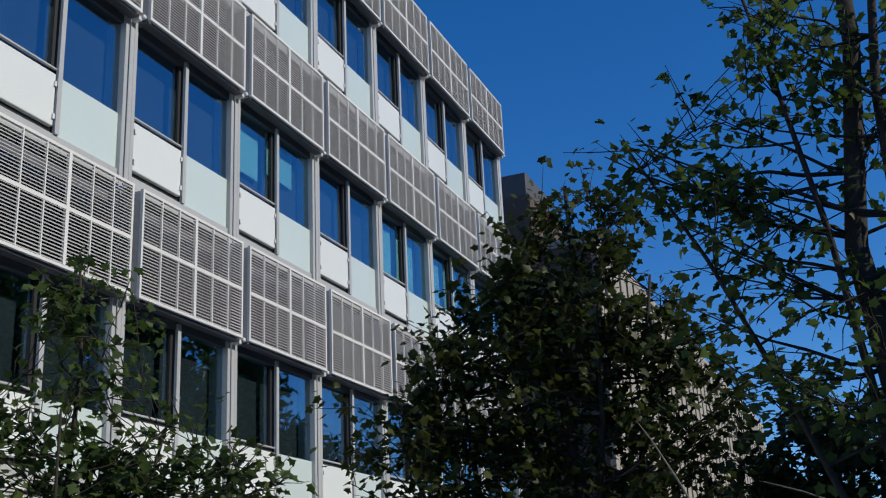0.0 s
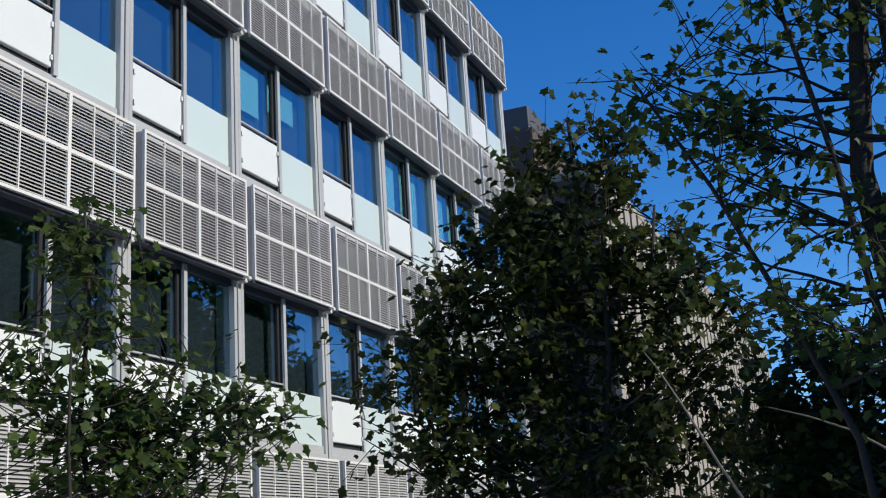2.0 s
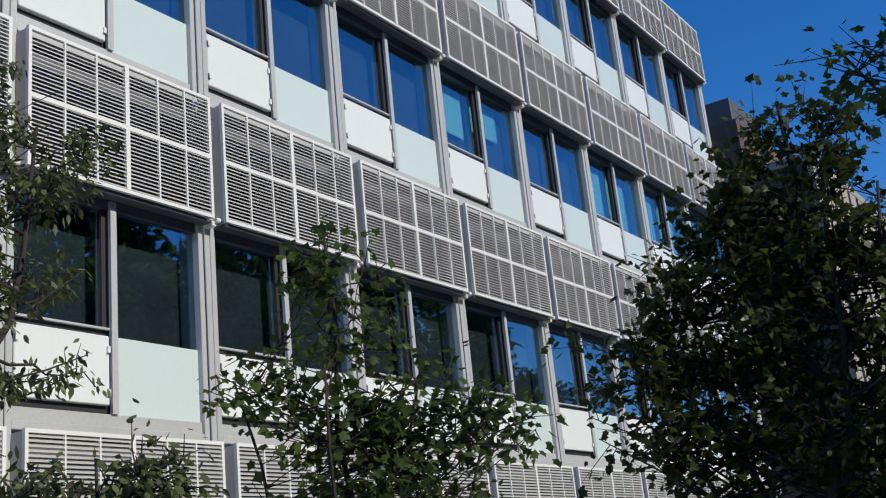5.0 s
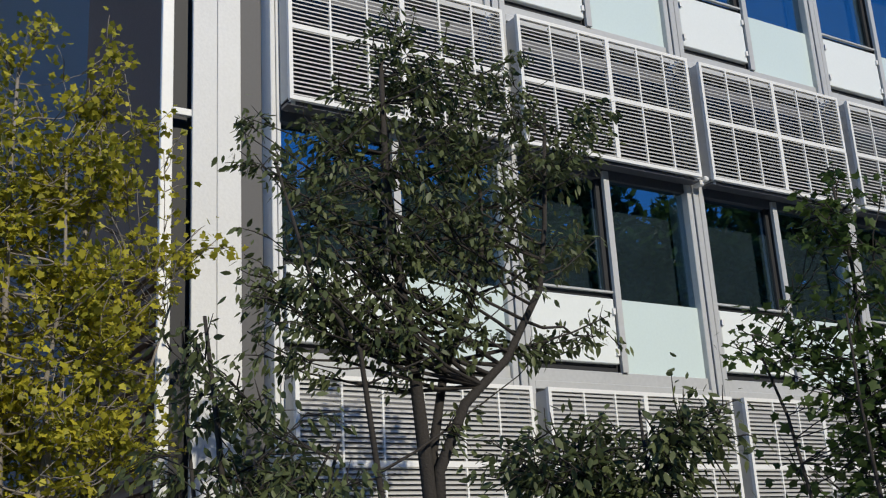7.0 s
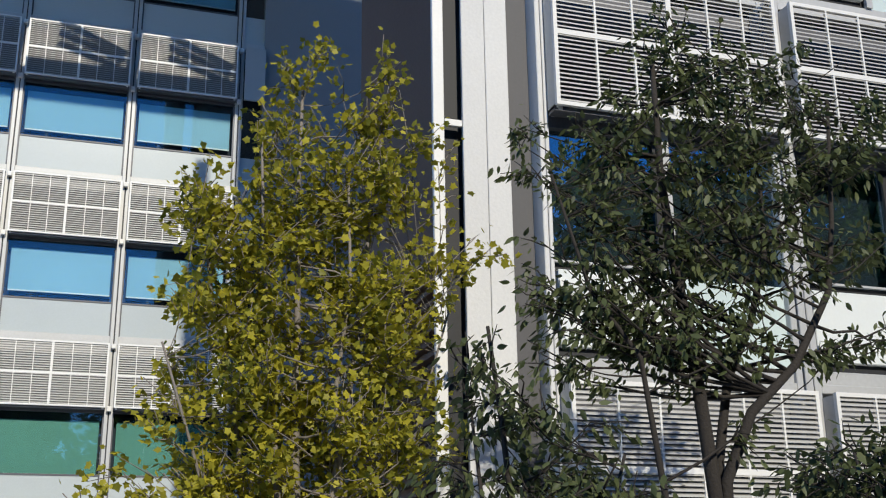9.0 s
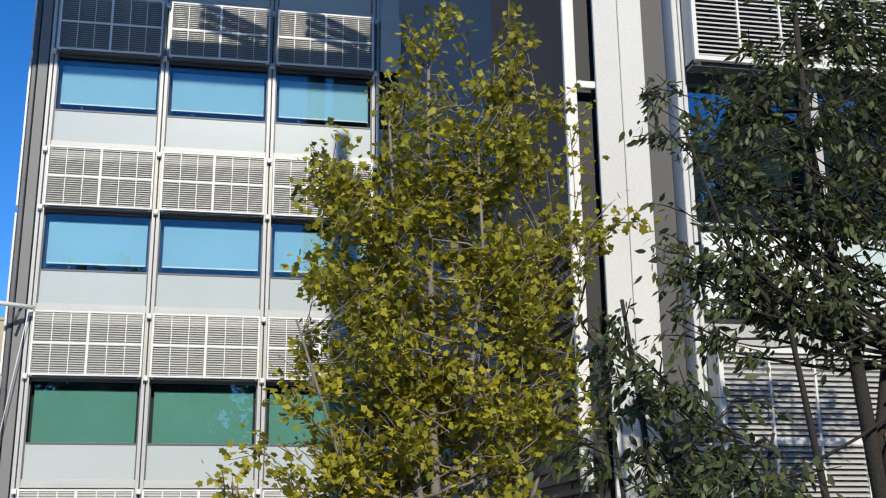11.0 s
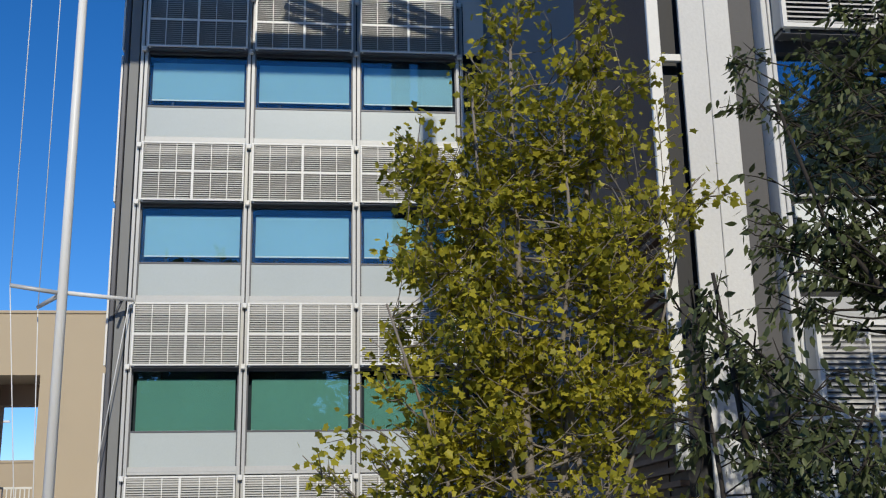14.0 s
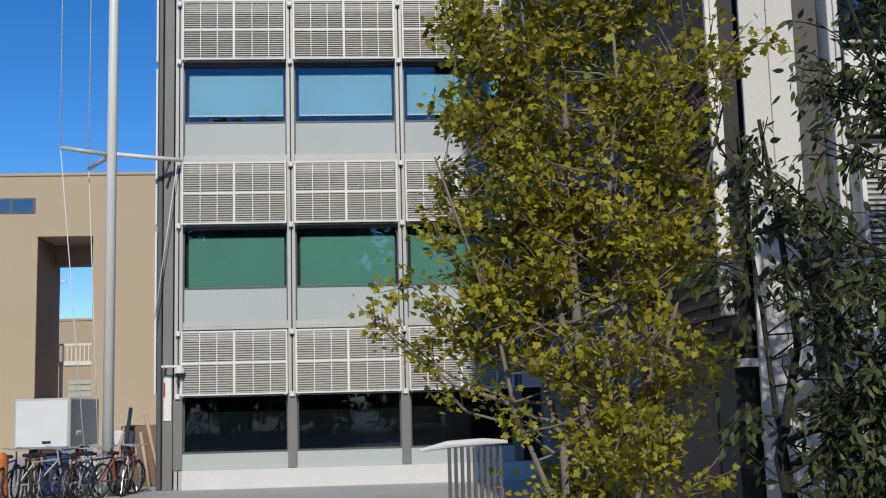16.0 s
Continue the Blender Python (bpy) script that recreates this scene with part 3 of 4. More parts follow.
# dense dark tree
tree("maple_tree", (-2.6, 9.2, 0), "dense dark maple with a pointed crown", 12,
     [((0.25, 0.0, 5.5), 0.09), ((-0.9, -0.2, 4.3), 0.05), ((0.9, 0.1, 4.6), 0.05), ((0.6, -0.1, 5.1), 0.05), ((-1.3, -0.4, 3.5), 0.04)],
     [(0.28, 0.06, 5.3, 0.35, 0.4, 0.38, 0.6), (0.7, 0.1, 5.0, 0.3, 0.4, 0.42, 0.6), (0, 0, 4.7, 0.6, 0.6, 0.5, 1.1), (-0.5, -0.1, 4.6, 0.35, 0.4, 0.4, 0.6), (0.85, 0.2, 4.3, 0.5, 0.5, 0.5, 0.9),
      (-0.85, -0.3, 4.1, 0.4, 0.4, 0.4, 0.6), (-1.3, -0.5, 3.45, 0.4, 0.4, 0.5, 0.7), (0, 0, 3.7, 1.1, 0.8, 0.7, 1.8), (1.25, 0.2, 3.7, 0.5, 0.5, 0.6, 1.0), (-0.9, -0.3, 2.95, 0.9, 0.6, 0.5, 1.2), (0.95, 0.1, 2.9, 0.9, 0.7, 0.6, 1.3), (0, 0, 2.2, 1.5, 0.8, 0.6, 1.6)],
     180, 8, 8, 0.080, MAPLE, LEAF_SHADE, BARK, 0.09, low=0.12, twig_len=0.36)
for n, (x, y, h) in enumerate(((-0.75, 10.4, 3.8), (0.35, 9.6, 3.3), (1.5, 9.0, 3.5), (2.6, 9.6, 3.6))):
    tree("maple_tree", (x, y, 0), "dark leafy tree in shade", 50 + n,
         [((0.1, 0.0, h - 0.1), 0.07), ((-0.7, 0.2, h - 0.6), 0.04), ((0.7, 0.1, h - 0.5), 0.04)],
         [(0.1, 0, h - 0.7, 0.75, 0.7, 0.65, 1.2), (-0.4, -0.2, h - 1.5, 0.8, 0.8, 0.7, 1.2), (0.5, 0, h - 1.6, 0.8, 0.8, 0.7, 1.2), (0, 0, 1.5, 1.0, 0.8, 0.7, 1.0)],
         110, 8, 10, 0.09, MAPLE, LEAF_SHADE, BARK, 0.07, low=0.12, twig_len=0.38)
tree("yellow_tree", (-1.75, 15.5, 0), "small sunlit tree with yellow-green leaves", 14,
     [((0.0, 0.0, 3.6), 0.07), ((0.6, 0.1, 3.2), 0.04)],
     [(0.0, 0, 2.7, 1.2, 1.0, 1.0, 1.0), (0.6, 0, 1.8, 1.2, 1.0, 0.8, 1.0)],
     70, 7, 10, 0.10, MAPLE, LEAF_RUST, BARK, 0.08, low=0.12)
sapling = thing("sapling", (0, 0, 0), "bare pale sapling stems before the dark trees", "sapling")
tube("stem", [(-0.74, 7.58, 0.0)] + [(-0.99, 7.58, 1.95), (-1.16, 7.55, 2.28), (-1.34, 7.52, 2.67), (-1.48, 7.5, 2.94), (-1.56, 7.48, 3.07)], [0.014, 0.012, 0.010, 0.008, 0.006, 0.003], BARK_PALE, sapling, sides=6)
tube("stem", [(0.5, 7.43, 0.0)] + [(0.2, 7.43, 1.99), (0.02, 7.43, 2.16), (-0.33, 7.43, 2.41), (-0.57, 7.42, 2.52), (-0.8, 7.4, 2.6)], [0.013, 0.011, 0.009, 0.007, 0.005, 0.003], BARK_PALE, sapling, sides=6)
# slim young tree with a leading shoot
tree("young_maple", (-4.12, 4.95, 0), "slim young maple with a thin leading shoot", 15,
     [((0.0, 0.05, 3.95), 0.026), ((-0.45, -0.3, 3.0), 0.018), ((0.45, 0.3, 2.95), 0.018), ((0.15, -0.2, 3.0), 0.018), ((0.8, 0.5, 2.75), 0.014)],
     [(0.0, 0.05, 3.75, 0.17, 0.17, 0.2, 0.5), (0.22, 0.17, 3.62, 0.13, 0.13, 0.12, 0.25), (0.02, 0, 3.35, 0.14, 0.14, 0.25, 0.35), (-0.38, -0.27, 2.95, 0.3, 0.3, 0.18, 0.8), (0, 0, 2.8, 0.35, 0.3, 0.3, 1.0), (0.35, 0.25, 2.8, 0.35, 0.3, 0.25, 1.0),
      (0.75, 0.52, 2.68, 0.3, 0.25, 0.2, 0.7), (0.95, 0.65, 2.58, 0.16, 0.16, 0.14, 0.3), (0.2, 0.1, 2.25, 0.8, 0.6, 0.4, 2.0)],
     98, 5, 6, 0.060, MAPLE, LEAF_DARK, BARK, 0.03, low=0.3, twig_len=0.22)
# broad tree before the first bays
tree("ornamental_tree", (-5.3, 2.85, 0), "ornamental tree with forked trunk and drooping dark green leaves", 16,
     [(((0, 0, 0), (0, -0.01, 1.2), (0, -0.03, 2.1), (0, -0.09, 2.8), (0, -0.18, 3.5), (0, -0.22, 4.0), (0, -0.22, 4.7)), 0.052),
      (((0.02, 0, 1.7), (0.02, 0.02, 2.28), (0.04, 0.2, 2.65), (0.05, 0.5, 2.92), (0.05, 0.78, 3.36), (0, 0.9, 3.8), (0, 0.98, 4.6)), 0.034),
      (((-0.02, 0, 1.8), (-0.05, 0.03, 2.4), (-0.1, 0.16, 2.85), (-0.1, 0.35, 3.2), (-0.1, 0.48, 3.6), (-0.1, 0.5, 4.0), (-0.1, 0.45, 4.6)), 0.028),
      (((0.1, -0.2, 0), (0.1, -0.32, 1.2), (0.1, -0.38, 2.1), (0.1, -0.43, 2.5), (0.1, -0.48, 2.9), (0.1, -0.75, 3.25), (0.1, -0.95, 3.9)), 0.02)],
     [(0, -0.95, 4.2, 0.3, 0.28, 0.2, 0.6), (0, -0.9, 3.75, 0.35, 0.3, 0.25, 1.0), (0, -0.85, 3.38, 0.3, 0.35, 0.2, 1.2), (0, -0.95, 3.05, 0.25, 0.3, 0.2, 0.7), (0, -0.5, 4.3, 0.35, 0.3, 0.25, 0.8), (0, -0.1, 4.75, 0.35, 0.35, 0.28, 1.2), (0, 0.3, 4.5, 0.4, 0.4, 0.35, 1.2),
      (0, -0.2, 4.1, 0.4, 0.4, 0.2, 0.6), (0, 0.9, 4.75, 0.3, 0.35, 0.28, 1.0), (0, 1.25, 4.45, 0.3, 0.32, 0.3, 1.1), (0, 0.75, 4.1, 0.4, 0.45, 0.28, 1.3), (0, 0.9, 3.72, 0.3, 0.4, 0.22, 0.9), (0, 0.3, 3.7, 0.35, 0.4, 0.2, 0.8),
      (0, -0.3, 3.5, 0.3, 0.35, 0.2, 0.6), (0, -0.55, 3.1, 0.3, 0.4, 0.15, 0.6), (0, -0.3, 2.85, 0.3, 0.3, 0.15, 0.35), (0, 1.45, 3.2, 0.15, 0.2, 0.1, 0.4), (0, 1.0, 3.12, 0.15, 0.25, 0.1, 0.15), (0, 0.1, 3.15, 0.25, 0.3, 0.12, 0.25)],
     138, 6, 11, 0.062, OVAL, LEAF_GREEN, BARK, 0.055, spread=0.06, low=0.4, twig_len=0.16, droop=1.1)
tree("shrub", (-4.65, 1.5, 0), "dark green shrub with drooping leaves", 17,
     [((-0.1, -0.15, 2.9), 0.03), ((-0.2, -0.2, 2.5), 0.02), ((0.2, 0.35, 2.3), 0.02)],
     [(-0.12, -0.2, 2.72, 0.28, 0.28, 0.22, 0.4), (-0.1, 0.0, 2.35, 0.4, 0.42, 0.3, 1.1), (0.1, 0.25, 1.95, 0.4, 0.45, 0.3, 1.2), (0.1, -0.15, 1.6, 0.4, 0.4, 0.3, 0.8), (0.15, 0.4, 1.5, 0.4, 0.45, 0.3, 1.0), (0.1, 0.1, 1.0, 0.5, 0.6, 0.4, 1.0)],
     88, 5, 9, 0.064, OVAL, LEAF_GREEN, BARK, 0.03, "shrub", spread=0.07, droop=1.2, low=0.3, twig_len=0.2)
tree("shrub", (-3.9, 3.0, 0), "low dark shrub with oval leaves", 18,
     [((0.0, 0.1, 2.4), 0.02), ((-0.2, -0.25, 2.3), 0.015), ((0.2, 0.25, 2.35), 0.015)],
     [(-0.2, -0.28, 2.22, 0.3, 0.3, 0.18, 0.9), (0.15, 0.2, 2.25, 0.3, 0.3, 0.18, 0.9), (0.0, 0.0, 1.85, 0.6, 0.6, 0.3, 1.2)],
     75, 5, 9, 0.062, OVAL, LEAF_GREEN, BARK, 0.02, "shrub", spread=0.07, droop=0.8, low=0.4, twig_len=0.2)
# upright yellow-green maple
tree("upright_maple", (-7.45, 1.1, 0), "upright maple turning yellow-green, many thin stems", 19,
     [((0.0, -0.1, 5.3), 0.045), ((0.1, 0.5, 5.15), 0.035), ((-0.1, -0.75, 4.2), 0.03), ((0.2, 0.2, 4.5), 0.03), ((-0.2, 0.8, 4.3), 0.022), ((0.1, -0.4, 4.8), 0.03), ((0.0, 1.0, 3.7), 0.02), ((0.2, -1.0, 3.3), 0.02)],
     [(-0.05, -0.1, 5.35, 0.25, 0.22, 0.3, 0.35), (0.05, 0.5, 5.25, 0.2, 0.15, 0.25, 0.22), (-0.1, -0.35, 5.0, 0.3, 0.25, 0.3, 0.4), (0.1, 0.65, 4.7, 0.35, 0.28, 0.35, 0.5), (0, 0.1, 4.4, 0.6, 0.7, 0.5, 1.2), (-0.1, -0.8, 4.4, 0.3, 0.3, 0.25, 0.4),
      (0, -0.5, 3.7, 0.6, 0.55, 0.5, 1.2), (0, 0.5, 3.7, 0.6, 0.6, 0.5, 1.2), (0.3, 1.15, 4.1, 0.15, 0.15, 0.12, 0.08), (0, -0.6, 2.9, 0.7, 0.6, 0.5, 1.3), (0, 0.5, 2.9, 0.7, 0.65, 0.5, 1.3), (0, -0.9, 2.4, 0.4, 0.4, 0.3, 0.4), (0, -1.5, 2.3, 0.25, 0.28, 0.14, 0.2), (0, 0.2, 2.0, 0.8, 0.9, 0.5, 1.5), (0, 0, 1.3, 0.8, 0.9, 0.5, 1.4)],
     230, 7, 12, 0.052, MAPLE, LEAF_YELLOW, BARK_PALE, 0.05, spread=0.09, low=0.12, twig_len=0.27, lift=0.45, smooth_up=0.35, flat=0.15)
# tall trees on the far side of the court, mirrored in the panes
rng_c = random.Random(3)
for n in range(16):
    x, y, h = 15.0 + rng_c.uniform(-1, 2.5), -14.0 + 5.2 * n + rng_c.uniform(-1, 1), rng_c.uniform(13.2, 15.6)
    if 2.0 < y < 11.0:
        h -= 4.2
    tree("court_tree", (x, y, 0), "tall dark broadleaf tree across the court", 70 + n,
         [((0.2, 0.3, h - 1), 0.22), ((-1.2, 1.5, h - 3), 0.12), ((0.8, -1.8, h - 3), 0.12)],
         [(0, 0, h - 3, 2.2, 3.0, 2.8, 1.5), (0, 1.2, h - 6, 2.6, 3.2, 3.0, 1.3), (0, -1.2, h - 7, 2.6, 3.2, 3.2, 1.3), (0, 0, 3.5, 2.6, 3.6, 2.8, 1.2)],
         95, 8, 8, 0.55, OVAL, LEAF_DARK, BARK, 0.22, spread=0.5, twig_len=1.2, low=0.1)

for n in range(15):
    x, y, h = 27.0 + rng_c.uniform(-1.5, 2.5), -16.0 + 6.4 * n + rng_c.uniform(-1, 1), rng_c.uniform(19.0, 21.5)
    if y > 12.0:
        h += 3.5
    tree("court_tree", (x, y, 0), "tall dark broadleaf tree behind the court trees", 90 + n,
         [((0.2, 0.3, h - 1), 0.30), ((-1.6, 2.0, h - 4), 0.15), ((1.2, -2.2, h - 4), 0.15)],
         [(0, 0, h - 4, 2.8, 4.0, 3.8, 1.5), (0, 1.5, h - 8, 3.2, 4.2, 4.0, 1.3), (0, -1.5, h - 11, 3.2, 4.2, 4.0, 1.3), (0, 0, 5.0, 3.2, 4.6, 4.0, 1.2)],
         90, 8, 8, 0.85, OVAL, LEAF_DARK, BARK, 0.30, spread=0.7, twig_len=1.6, low=0.1)

# ---- far buildings ----
BEIGE = material("beige_cladding", (0.36, 0.32, 0.26), 0.8, vary=0.12)
far = thing("office_building", (-7.2, 31.0, 0), "grey office block with beige vertical fins beyond the wing", "building")
part("wall", box_bm((-9, -0.15, 0, 40, 0, 12.4)), DARKWALL, far)
part("upper_wall", box_bm((-9, -1.9, 0, 6, 12.4, 14.3)), DARKWALL, far)
part("parapet", box_bm((-9.05, 0.02, -0.05, 40, 12.4, 12.65), bevel=0.02), BEIGE, far)
part("roof_box", box_bm((-3.6, -2.1, 0.4, 3.0, 14.3, 15.2), bevel=0.02), DARKPANEL, far)
for n in range(40):
    part("fin", box_bm((-0.15, 0.0, n + 0.05, n + 0.75, 0.0, 12.4)), BEIGE, far)

TX = -45.0
tan = thing("stucco_building", (TX, 0, 0), "tan stucco building with a tall square opening", "building")
OY0, OY1 = -13.4, -11.23   # sides of the opening
part("wall", box_bm((-3.3, 0, -60, OY0, 0, 11.0)), TAN, tan)
part("wall", box_bm((-3.3, 0, OY1, 20, 0, 11.0)), TAN, tan)
part("lintel", box_bm((-3.3, 0, OY0, OY1, 8.57, 11.0)), TAN, tan)
# inner lintel and jamb carry the shade of the opening in their colour
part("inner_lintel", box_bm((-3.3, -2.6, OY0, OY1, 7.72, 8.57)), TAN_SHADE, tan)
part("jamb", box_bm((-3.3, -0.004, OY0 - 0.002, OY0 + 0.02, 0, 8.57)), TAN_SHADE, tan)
part("cap", box_bm((-3.4, 0.06, -60, 20, 11.0, 11.12), bevel=0.02), TAN, tan)
win = part("window", box_bm((0.0, 0.03, -17.2, -13.5, 9.5, 10.12)), ALU_DARK, tan)
for y in (-17.1, -16.2, -15.3, -14.4):
    part("pane", box_bm((0.03, 0.04, y, y + 0.8, 9.56, 10.06)), GLASS, win)
stair = thing("fire_stair", (TX - 4.2, -13.4, 0), "white railed stair landing behind the opening", "stair")
part("landing", box_bm((-1.5, 0, -0.3, 1.9, 3.62, 3.8)), WHITE, stair)
for n in range(12):
    part("baluster", box_bm((-0.03, 0.0, -0.25 + 0.18 * n, -0.20 + 0.18 * n, 3.8, 4.46)), WHITE, stair)
part("handrail", box_bm((-0.04, 0.01, -0.3, 1.9, 4.46, 4.55)), WHITE, stair)
for y in (-0.2, 1.7):
    part("leg", box_bm((-0.2, -0.05, y, y + 0.12, 0.0, 3.62)), WHITE, stair)
for n in range(7):
    part("step", box_bm((-1.5, 0, 0.2, 1.7, 1.2 + 0.27 * n, 1.38 + 0.27 * n)), SPANDREL_GREY, stair)
low = thing("low_building", (TX - 22, 0, 0), "low tan building seen through the opening", "building")
part("wall", box_bm((-4, 0, -60, 20, 0, 6.9)), TAN, low)
part("cap", box_bm((-4.1, 0.05, -60, 20, 6.9, 7.04)), TAN, low)
mast = thing("lamp_mast", (TX - 25, -19.7, 0), "distant stadium lamp mast", "mast")
tube("pole", [(0, 0, 0), (0, 0, 9.6)], [0.12, 0.08], WHITE, mast)
part("lamp_bar", box_bm((-0.1, 0.1, -0.8, 0.8, 9.5, 9.62)), WHITE, mast)

# ---- flagpole ----
PX, PY = -23.6, -5.68
pole = thing("flagpole", (PX, PY, 0), "white steel flagpole with a yard arm and ropes", "flagpole")
tube("mast", [(0, 0, 0), (0, 0, 19.0)], [0.115, 0.085], WHITE, pole, sides=14)
tube("yard_arm", [(-0.6, 1.35, 7.02), (0, 0, 7.04)], [0.05, 0.05], WHITE, pole, "white tube tied to the facade")
tube("yard_arm", [(0, 0, 7.02), (0.3, -0.98, 7.12)], [0.05, 0.045], ALU, pole)
tube("yard_arm", [(0, 0, 7.02), (-0.6, -0.62, 6.86)], [0.05, 0.045], ALU, pole)
tube("strut", [(-0.6, 1.1, 7.0), (-0.5, 1.0, 6.7)], [0.03, 0.03], ALU_DARK, pole)
for a, b in (((0.3, -0.98, 7.12), (0.3, -1.05, 18.8)), ((-0.6, -0.62, 6.86), (-0.4, -0.6, 18.8)), ((0.3, -0.98, 7.12), (0.15, -0.4, 0.6)), ((-0.6, -0.62, 6.86), (-0.3, -0.25, 0.6)), ((-0.6, 1.25, 6.95), (-0.6, 0.8, 3.6))):
    tube("rope", [a, b], [0.011, 0.011], ROPE, pole, sides=5)

# ---- yard beside the far wing ----
trailer = thing("cargo_trailer", (-31.0, -9.1, 0), "white box cargo trailer with grey side", "trailer")
part("body", box_bm((-3.2, 0.0, -0.74, 0.74, 0.72, 2.06), bevel=0.04), SPANDREL_GREY, trailer)
part("rear_door", box_bm((0.0, 0.03, -0.68, 0.68, 0.77, 2.0), bevel=0.012), PLINTH, trailer, "white rear door")
part("number_bar", box_bm((0.03, 0.04, 0.02, 0.25, 0.86, 0.93)), BLACK, trailer)
for n in range(5):
    part("vent", box_bm((-0.7 - 0.1 * n, -0.66 - 0.1 * n, 0.74, 0.752, 1.05, 1.17)), WHITE, trailer)
for y in (-0.72, 0.54):
    v, f = [], []
    tube_data(v, f, [(-1.6, y, 0.36), (-1.6, y + 0.18, 0.36)], [0.36, 0.36], 18)
    mesh_object("tyre", v, f, BLACK, trailer)


def bicycle(paint, label):
    b = thing("bicycle", (0, 0, 0), label, "bicycle", "bicycles at the rack")
    for y in (-0.52, 0.52):
        v, f = [], []
        ring = [(0, y + 0.33 * math.cos(a), 0.34 + 0.33 * math.sin(a)) for a in np.linspace(0, 2 * math.pi, 17)]
        tube_data(v, f, ring, [0.022] * 17, 5)
        w = mesh_object("wheel", v, f, BLACK, b)
        v, f = [], []
        for a in np.linspace(0, math.pi, 6)[:-1]:
            tube_data(v, f, [(0, y + 0.32 * math.cos(a), 0.34 + 0.32 * math.sin(a)), (0, y - 0.32 * math.cos(a), 0.34 - 0.32 * math.sin(a))], [0.004, 0.004], 3)
        mesh_object("spokes", v, f, STEEL, w)
    v, f = [], []
    for p in ([(0, -0.52, 0.34), (0, -0.1, 0.32)], [(0, -0.1, 0.32), (0, 0.36, 0.75)], [(0, -0.1, 0.32), (0, -0.22, 0.82)], [(0, -0.22, 0.75), (0, 0.36, 0.78)], [(0, -0.52, 0.34), (0, -0.2, 0.72)], [(0, 0.52, 0.34), (0, 0.33, 0.95)]):
        tube_data(v, f, p, [0.018, 0.018], 6)
    mesh_object("frame", v, f, paint, b)
    v, f = [], []
    tube_data(v, f, [(-0.26, 0.25, 1.0), (0, 0.34, 0.98), (0.26, 0.25, 1.0)], [0.014] * 3, 6)
    mesh_object("handlebar", v, f, STEEL, b)
    part("saddle", box_bm((-0.07, 0.07, -0.34, -0.10, 0.84, 0.90), bevel=0.02), BLACK, b)
    return b


rng_b = random.Random(5)
bikes = [bicycle(material(n + "_bicycle_paint", col, 0.35, vary=0.2), "parked bicycle with a %s frame at the rack" % n) for n, col in
         (("dark blue", (0.05, 0.08, 0.2)), ("black", (0.02, 0.02, 0.022)), ("rusty red", (0.35, 0.09, 0.05)), ("silver grey", (0.5, 0.5, 0.5)))]
for n in range(12):
    put(bikes[n % 4], pose(-22.8 - 0.2 * rng_b.random() - 0.35 * (n % 3), -7.45 + 0.2 * n, 0.0, 0, rng_b.uniform(-9, 9), 75 + rng_b.uniform(-28, 28)))
bin_ob = thing("orange_drum", (-22.6, -7.5, 0), "orange and white plastic drum", "drum")
v, f = [], []
tube_data(v, f, [(0, 0, 0), (0, 0, 0.1), (0, 0, 0.85), (0, 0, 0.95)], [0.20, 0.18, 0.15, 0.10], 16)
mesh_object("body", v, f, material("orange_plastic", (0.55, 0.16, 0.04), 0.5, vary=0.2), bin_ob)
planks = thing("timber_stack", (-26.3, -5.6, 0), "timber planks leaning on a crate", "timber")
part("crate", box_bm((-0.5, 0.3, -0.35, 0.55, 0.0, 1.35), bevel=0.02), material("crate_wood", (0.22, 0.15, 0.10), 0.8, vary=0.4), planks)
WOOD = material("raw_timber", (0.48, 0.36, 0.25), 0.8, vary=0.25)
for a, b in (((0.5, -0.3, 0.0), (0.35, -0.12, 1.75)), ((0.55, 0.6, 0.0), (0.35, 0.2, 1.6)), ((0.6, 0.35, 0.0), (0.36, 0.1, 1.2)), ((0.6, -0.5, 0.3), (0.34, -0.25, 1.3))):
    tube("plank", [a, b], [0.05, 0.05], WOOD, planks, sides=4)
part("cloth", box_bm((0.3, 0.4, -0.5, -0.05, 0.9, 1.25), bevel=0.04), PLINTH, planks, "pale crumpled wrapping")
cctv = thing("security_camera", (XL + 0.24, YL - 0.1, 2.5), "white dome security camera on an arm", "camera unit")
part("arm", box_bm((-0.27, 0.08, -0.2, -0.14, 0.06, 0.11), bevel=0.01), WHITE, cctv)
part("arm", box_bm((0.03, 0.08, -0.137, 0.20, 0.06, 0.11), bevel=0.01), WHITE, cctv)
v, f = [], []
tube_data(v, f, [(0.05, 0.18, 0.08), (0.05, 0.18, 0.0), (0.05, 0.18, -0.06)], [0.05, 0.11, 0.11], 12)
mesh_object("housing", v, f, WHITE, cctv)
v, f = [], []
tube_data(v, f, [(0.05, 0.18, -0.06), (0.05, 0.18, -0.13), (0.05, 0.18, -0.17)], [0.10, 0.085, 0.03], 12)
mesh_object("dome", v, f, BLACK, cctv)
sign = thing("wall_sign", (XL - 0.018, YL - 0.22, 1.45), "narrow white sign with a red upper band", "sign")
part("board", box_bm((0.0, 0.02, -0.08, 0.08, 0.0, 0.95)), WHITE, sign)
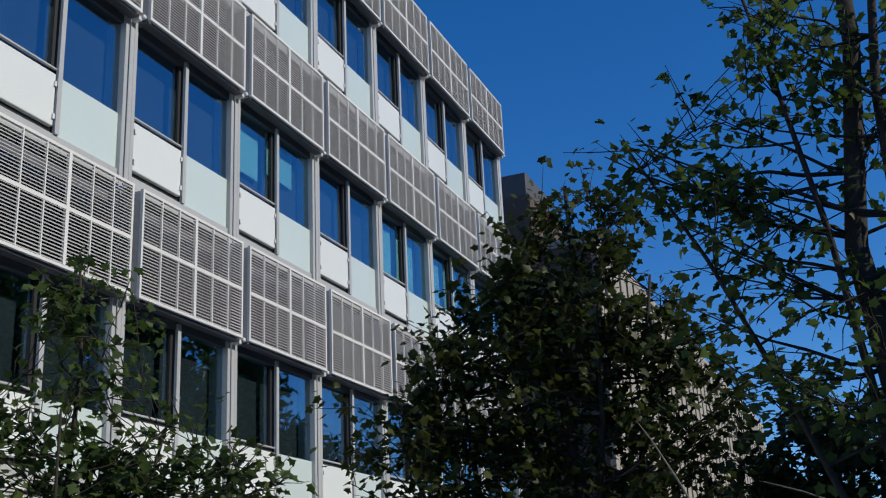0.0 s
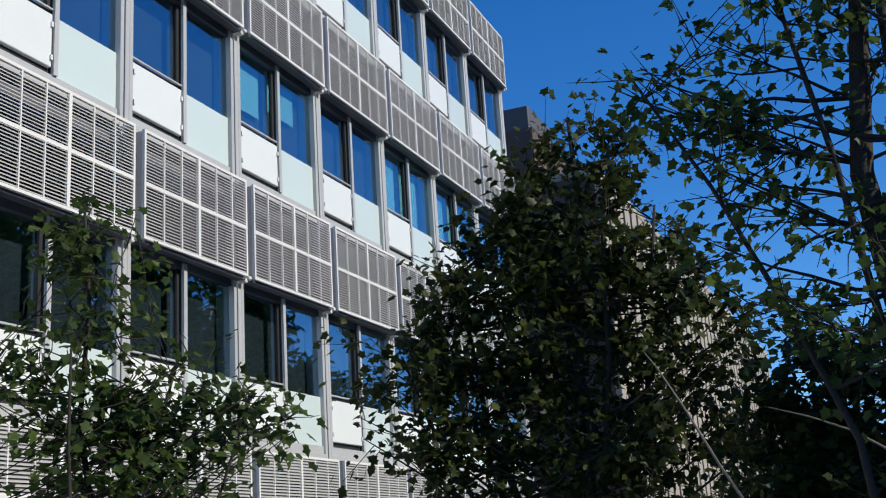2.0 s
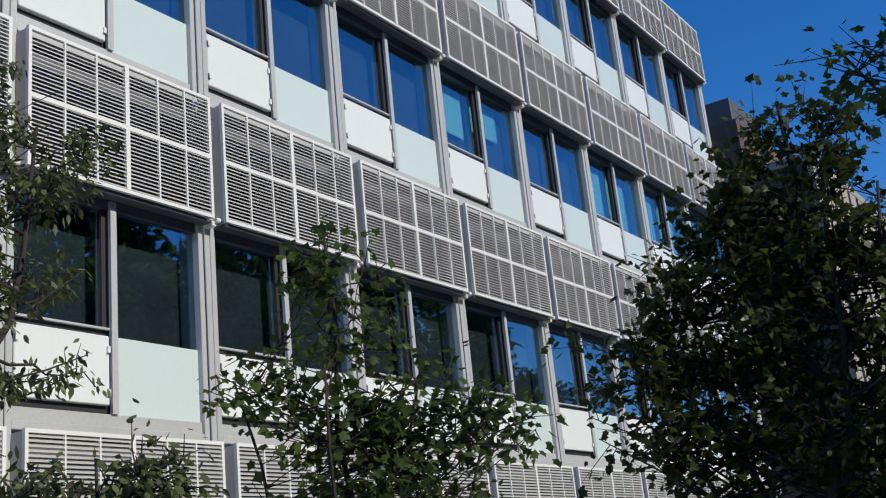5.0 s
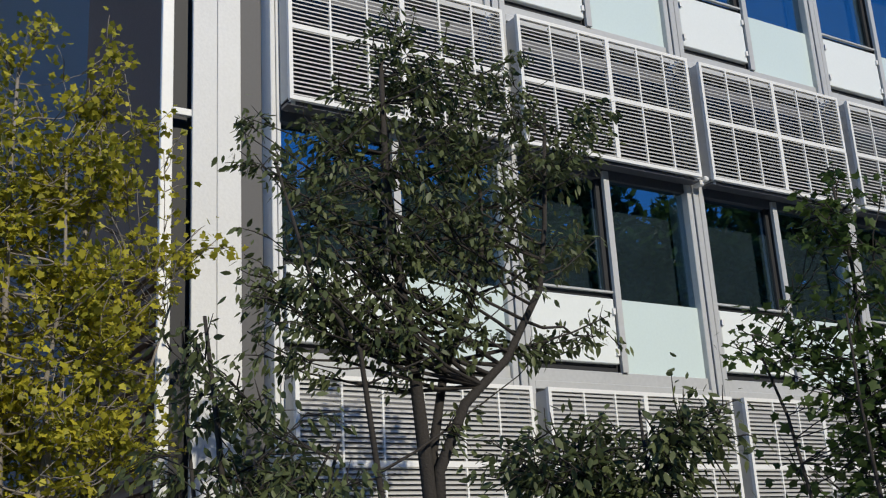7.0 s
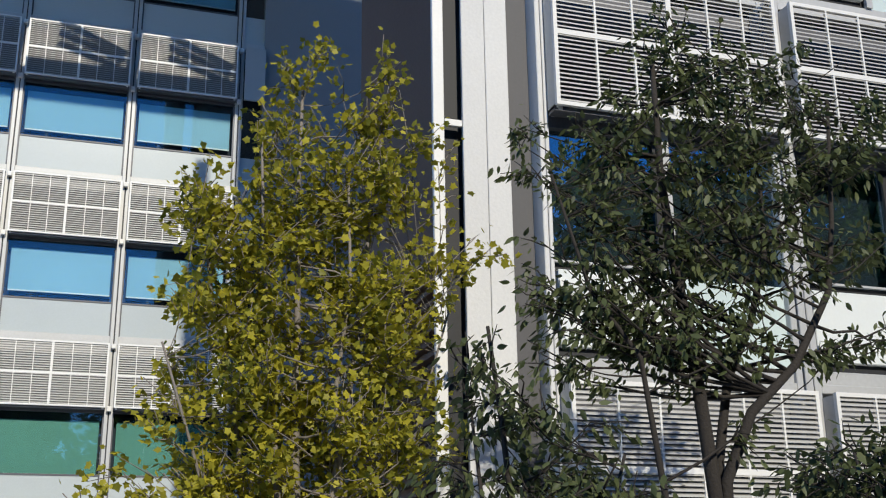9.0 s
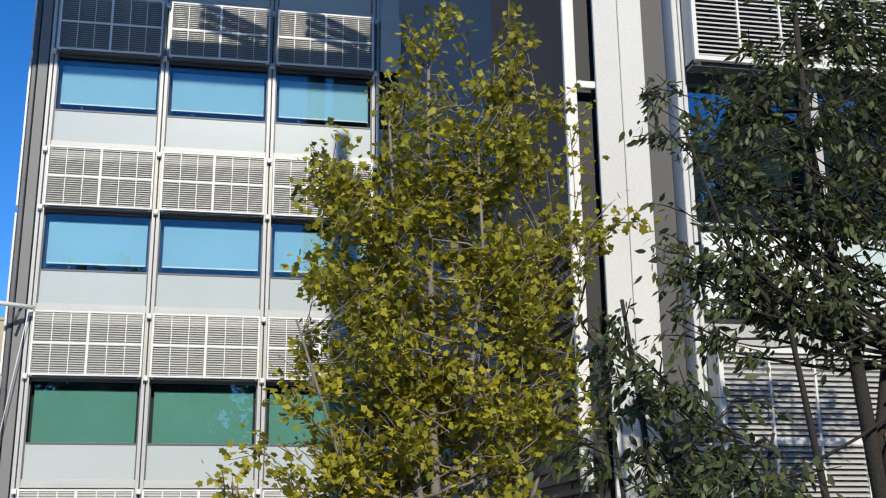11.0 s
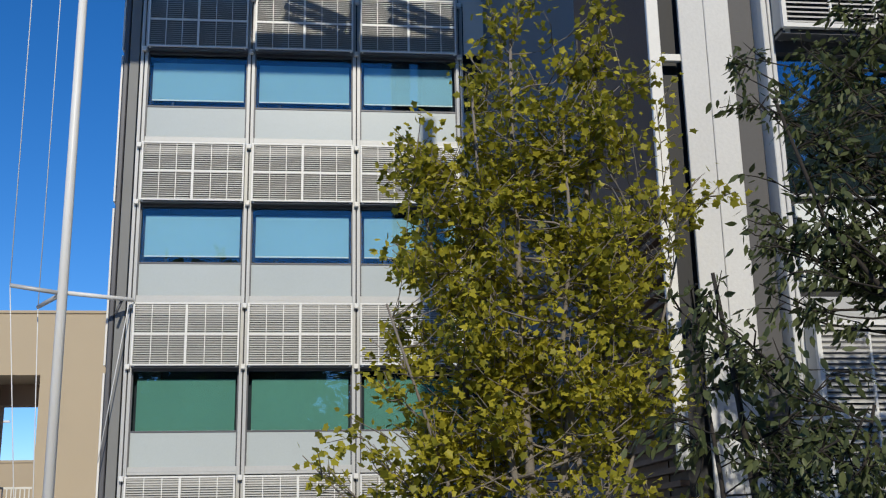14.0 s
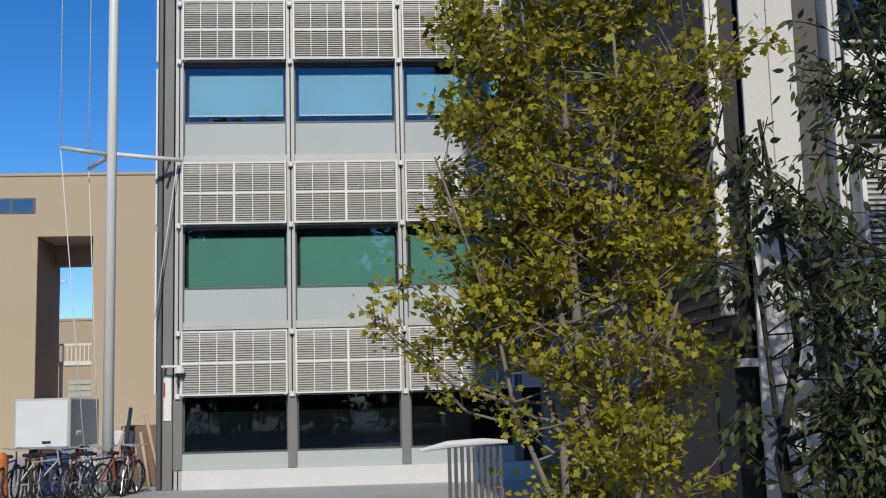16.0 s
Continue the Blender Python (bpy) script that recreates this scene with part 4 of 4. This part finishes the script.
part("band", box_bm((0.02, 0.026, -0.08, -0.045, 0.5, 0.8)), material("red_paint", (0.5, 0.03, 0.03), 0.5), sign)
bench = thing("curved_bench", (-18.0, 1.2, 0), "pale curved bench top on a dark slatted base", "bench")
v, f = [], []
tube_data(v, f, [(0.0, -0.78, 0.96), (0.05, -0.35, 1.04), (0.05, 0.2, 1.07), (0.0, 0.6, 1.06)], [0.03, 0.06, 0.06, 0.03], 8)
mesh_object("top", v, f, PLINTH, bench)
for n in range(9):
    part("slat", box_bm((-0.06, 0.06, -0.35 + 0.1 * n, -0.30 + 0.1 * n, 0.0, 0.99)), ALU_DARK, bench)

barrel = thing("blue_barrel", (-24.3, -6.9, 0), "blue plastic barrel behind the bicycles", "barrel")
v, f = [], []
tube_data(v, f, [(0, 0, 0), (0, 0, 0.05), (0, 0, 0.3), (0, 0, 0.34), (0, 0, 0.38), (0, 0, 0.8), (0, 0, 0.85)], [0.24, 0.26, 0.26, 0.275, 0.26, 0.26, 0.23], 18)
mesh_object("body", v, f, material("blue_plastic", (0.04, 0.10, 0.28), 0.5, vary=0.3), barrel)
for n, (x, y, w, h, mat) in enumerate(((-24.6, -6.3, 0.5, 0.75, PLINTH), (-24.9, -5.75, 0.45, 0.55, WOOD), (-24.8, -7.35, 0.6, 0.7, TAN_SHADE))):
    c = thing("storage_box", (x, y, 0), "worn storage box among the bicycles", "box", "boxes in the yard", turn=12 * n - 10)
    part("body", box_bm((-w / 2, w / 2, -w / 2, w / 2, 0, h), bevel=0.015), mat, c)
    part("lid", box_bm((-w / 2 - 0.015, w / 2 + 0.015, -w / 2 - 0.015, w / 2 + 0.015, h, h + 0.05), bevel=0.01), mat, c)
sack = thing("white_sack", (-24.0, -6.0, 0), "crumpled white sack on the ground", "sack")
bm = bmesh.new()
bmesh.ops.create_icosphere(bm, subdivisions=3, radius=0.3)
for q in bm.verts:
    q.co *= 1 + 0.25 * noise.noise(q.co * 6)
    q.co.z = max(0.0, q.co.z * 0.9 + 0.22)
part("body", bm, PLINTH, sack)
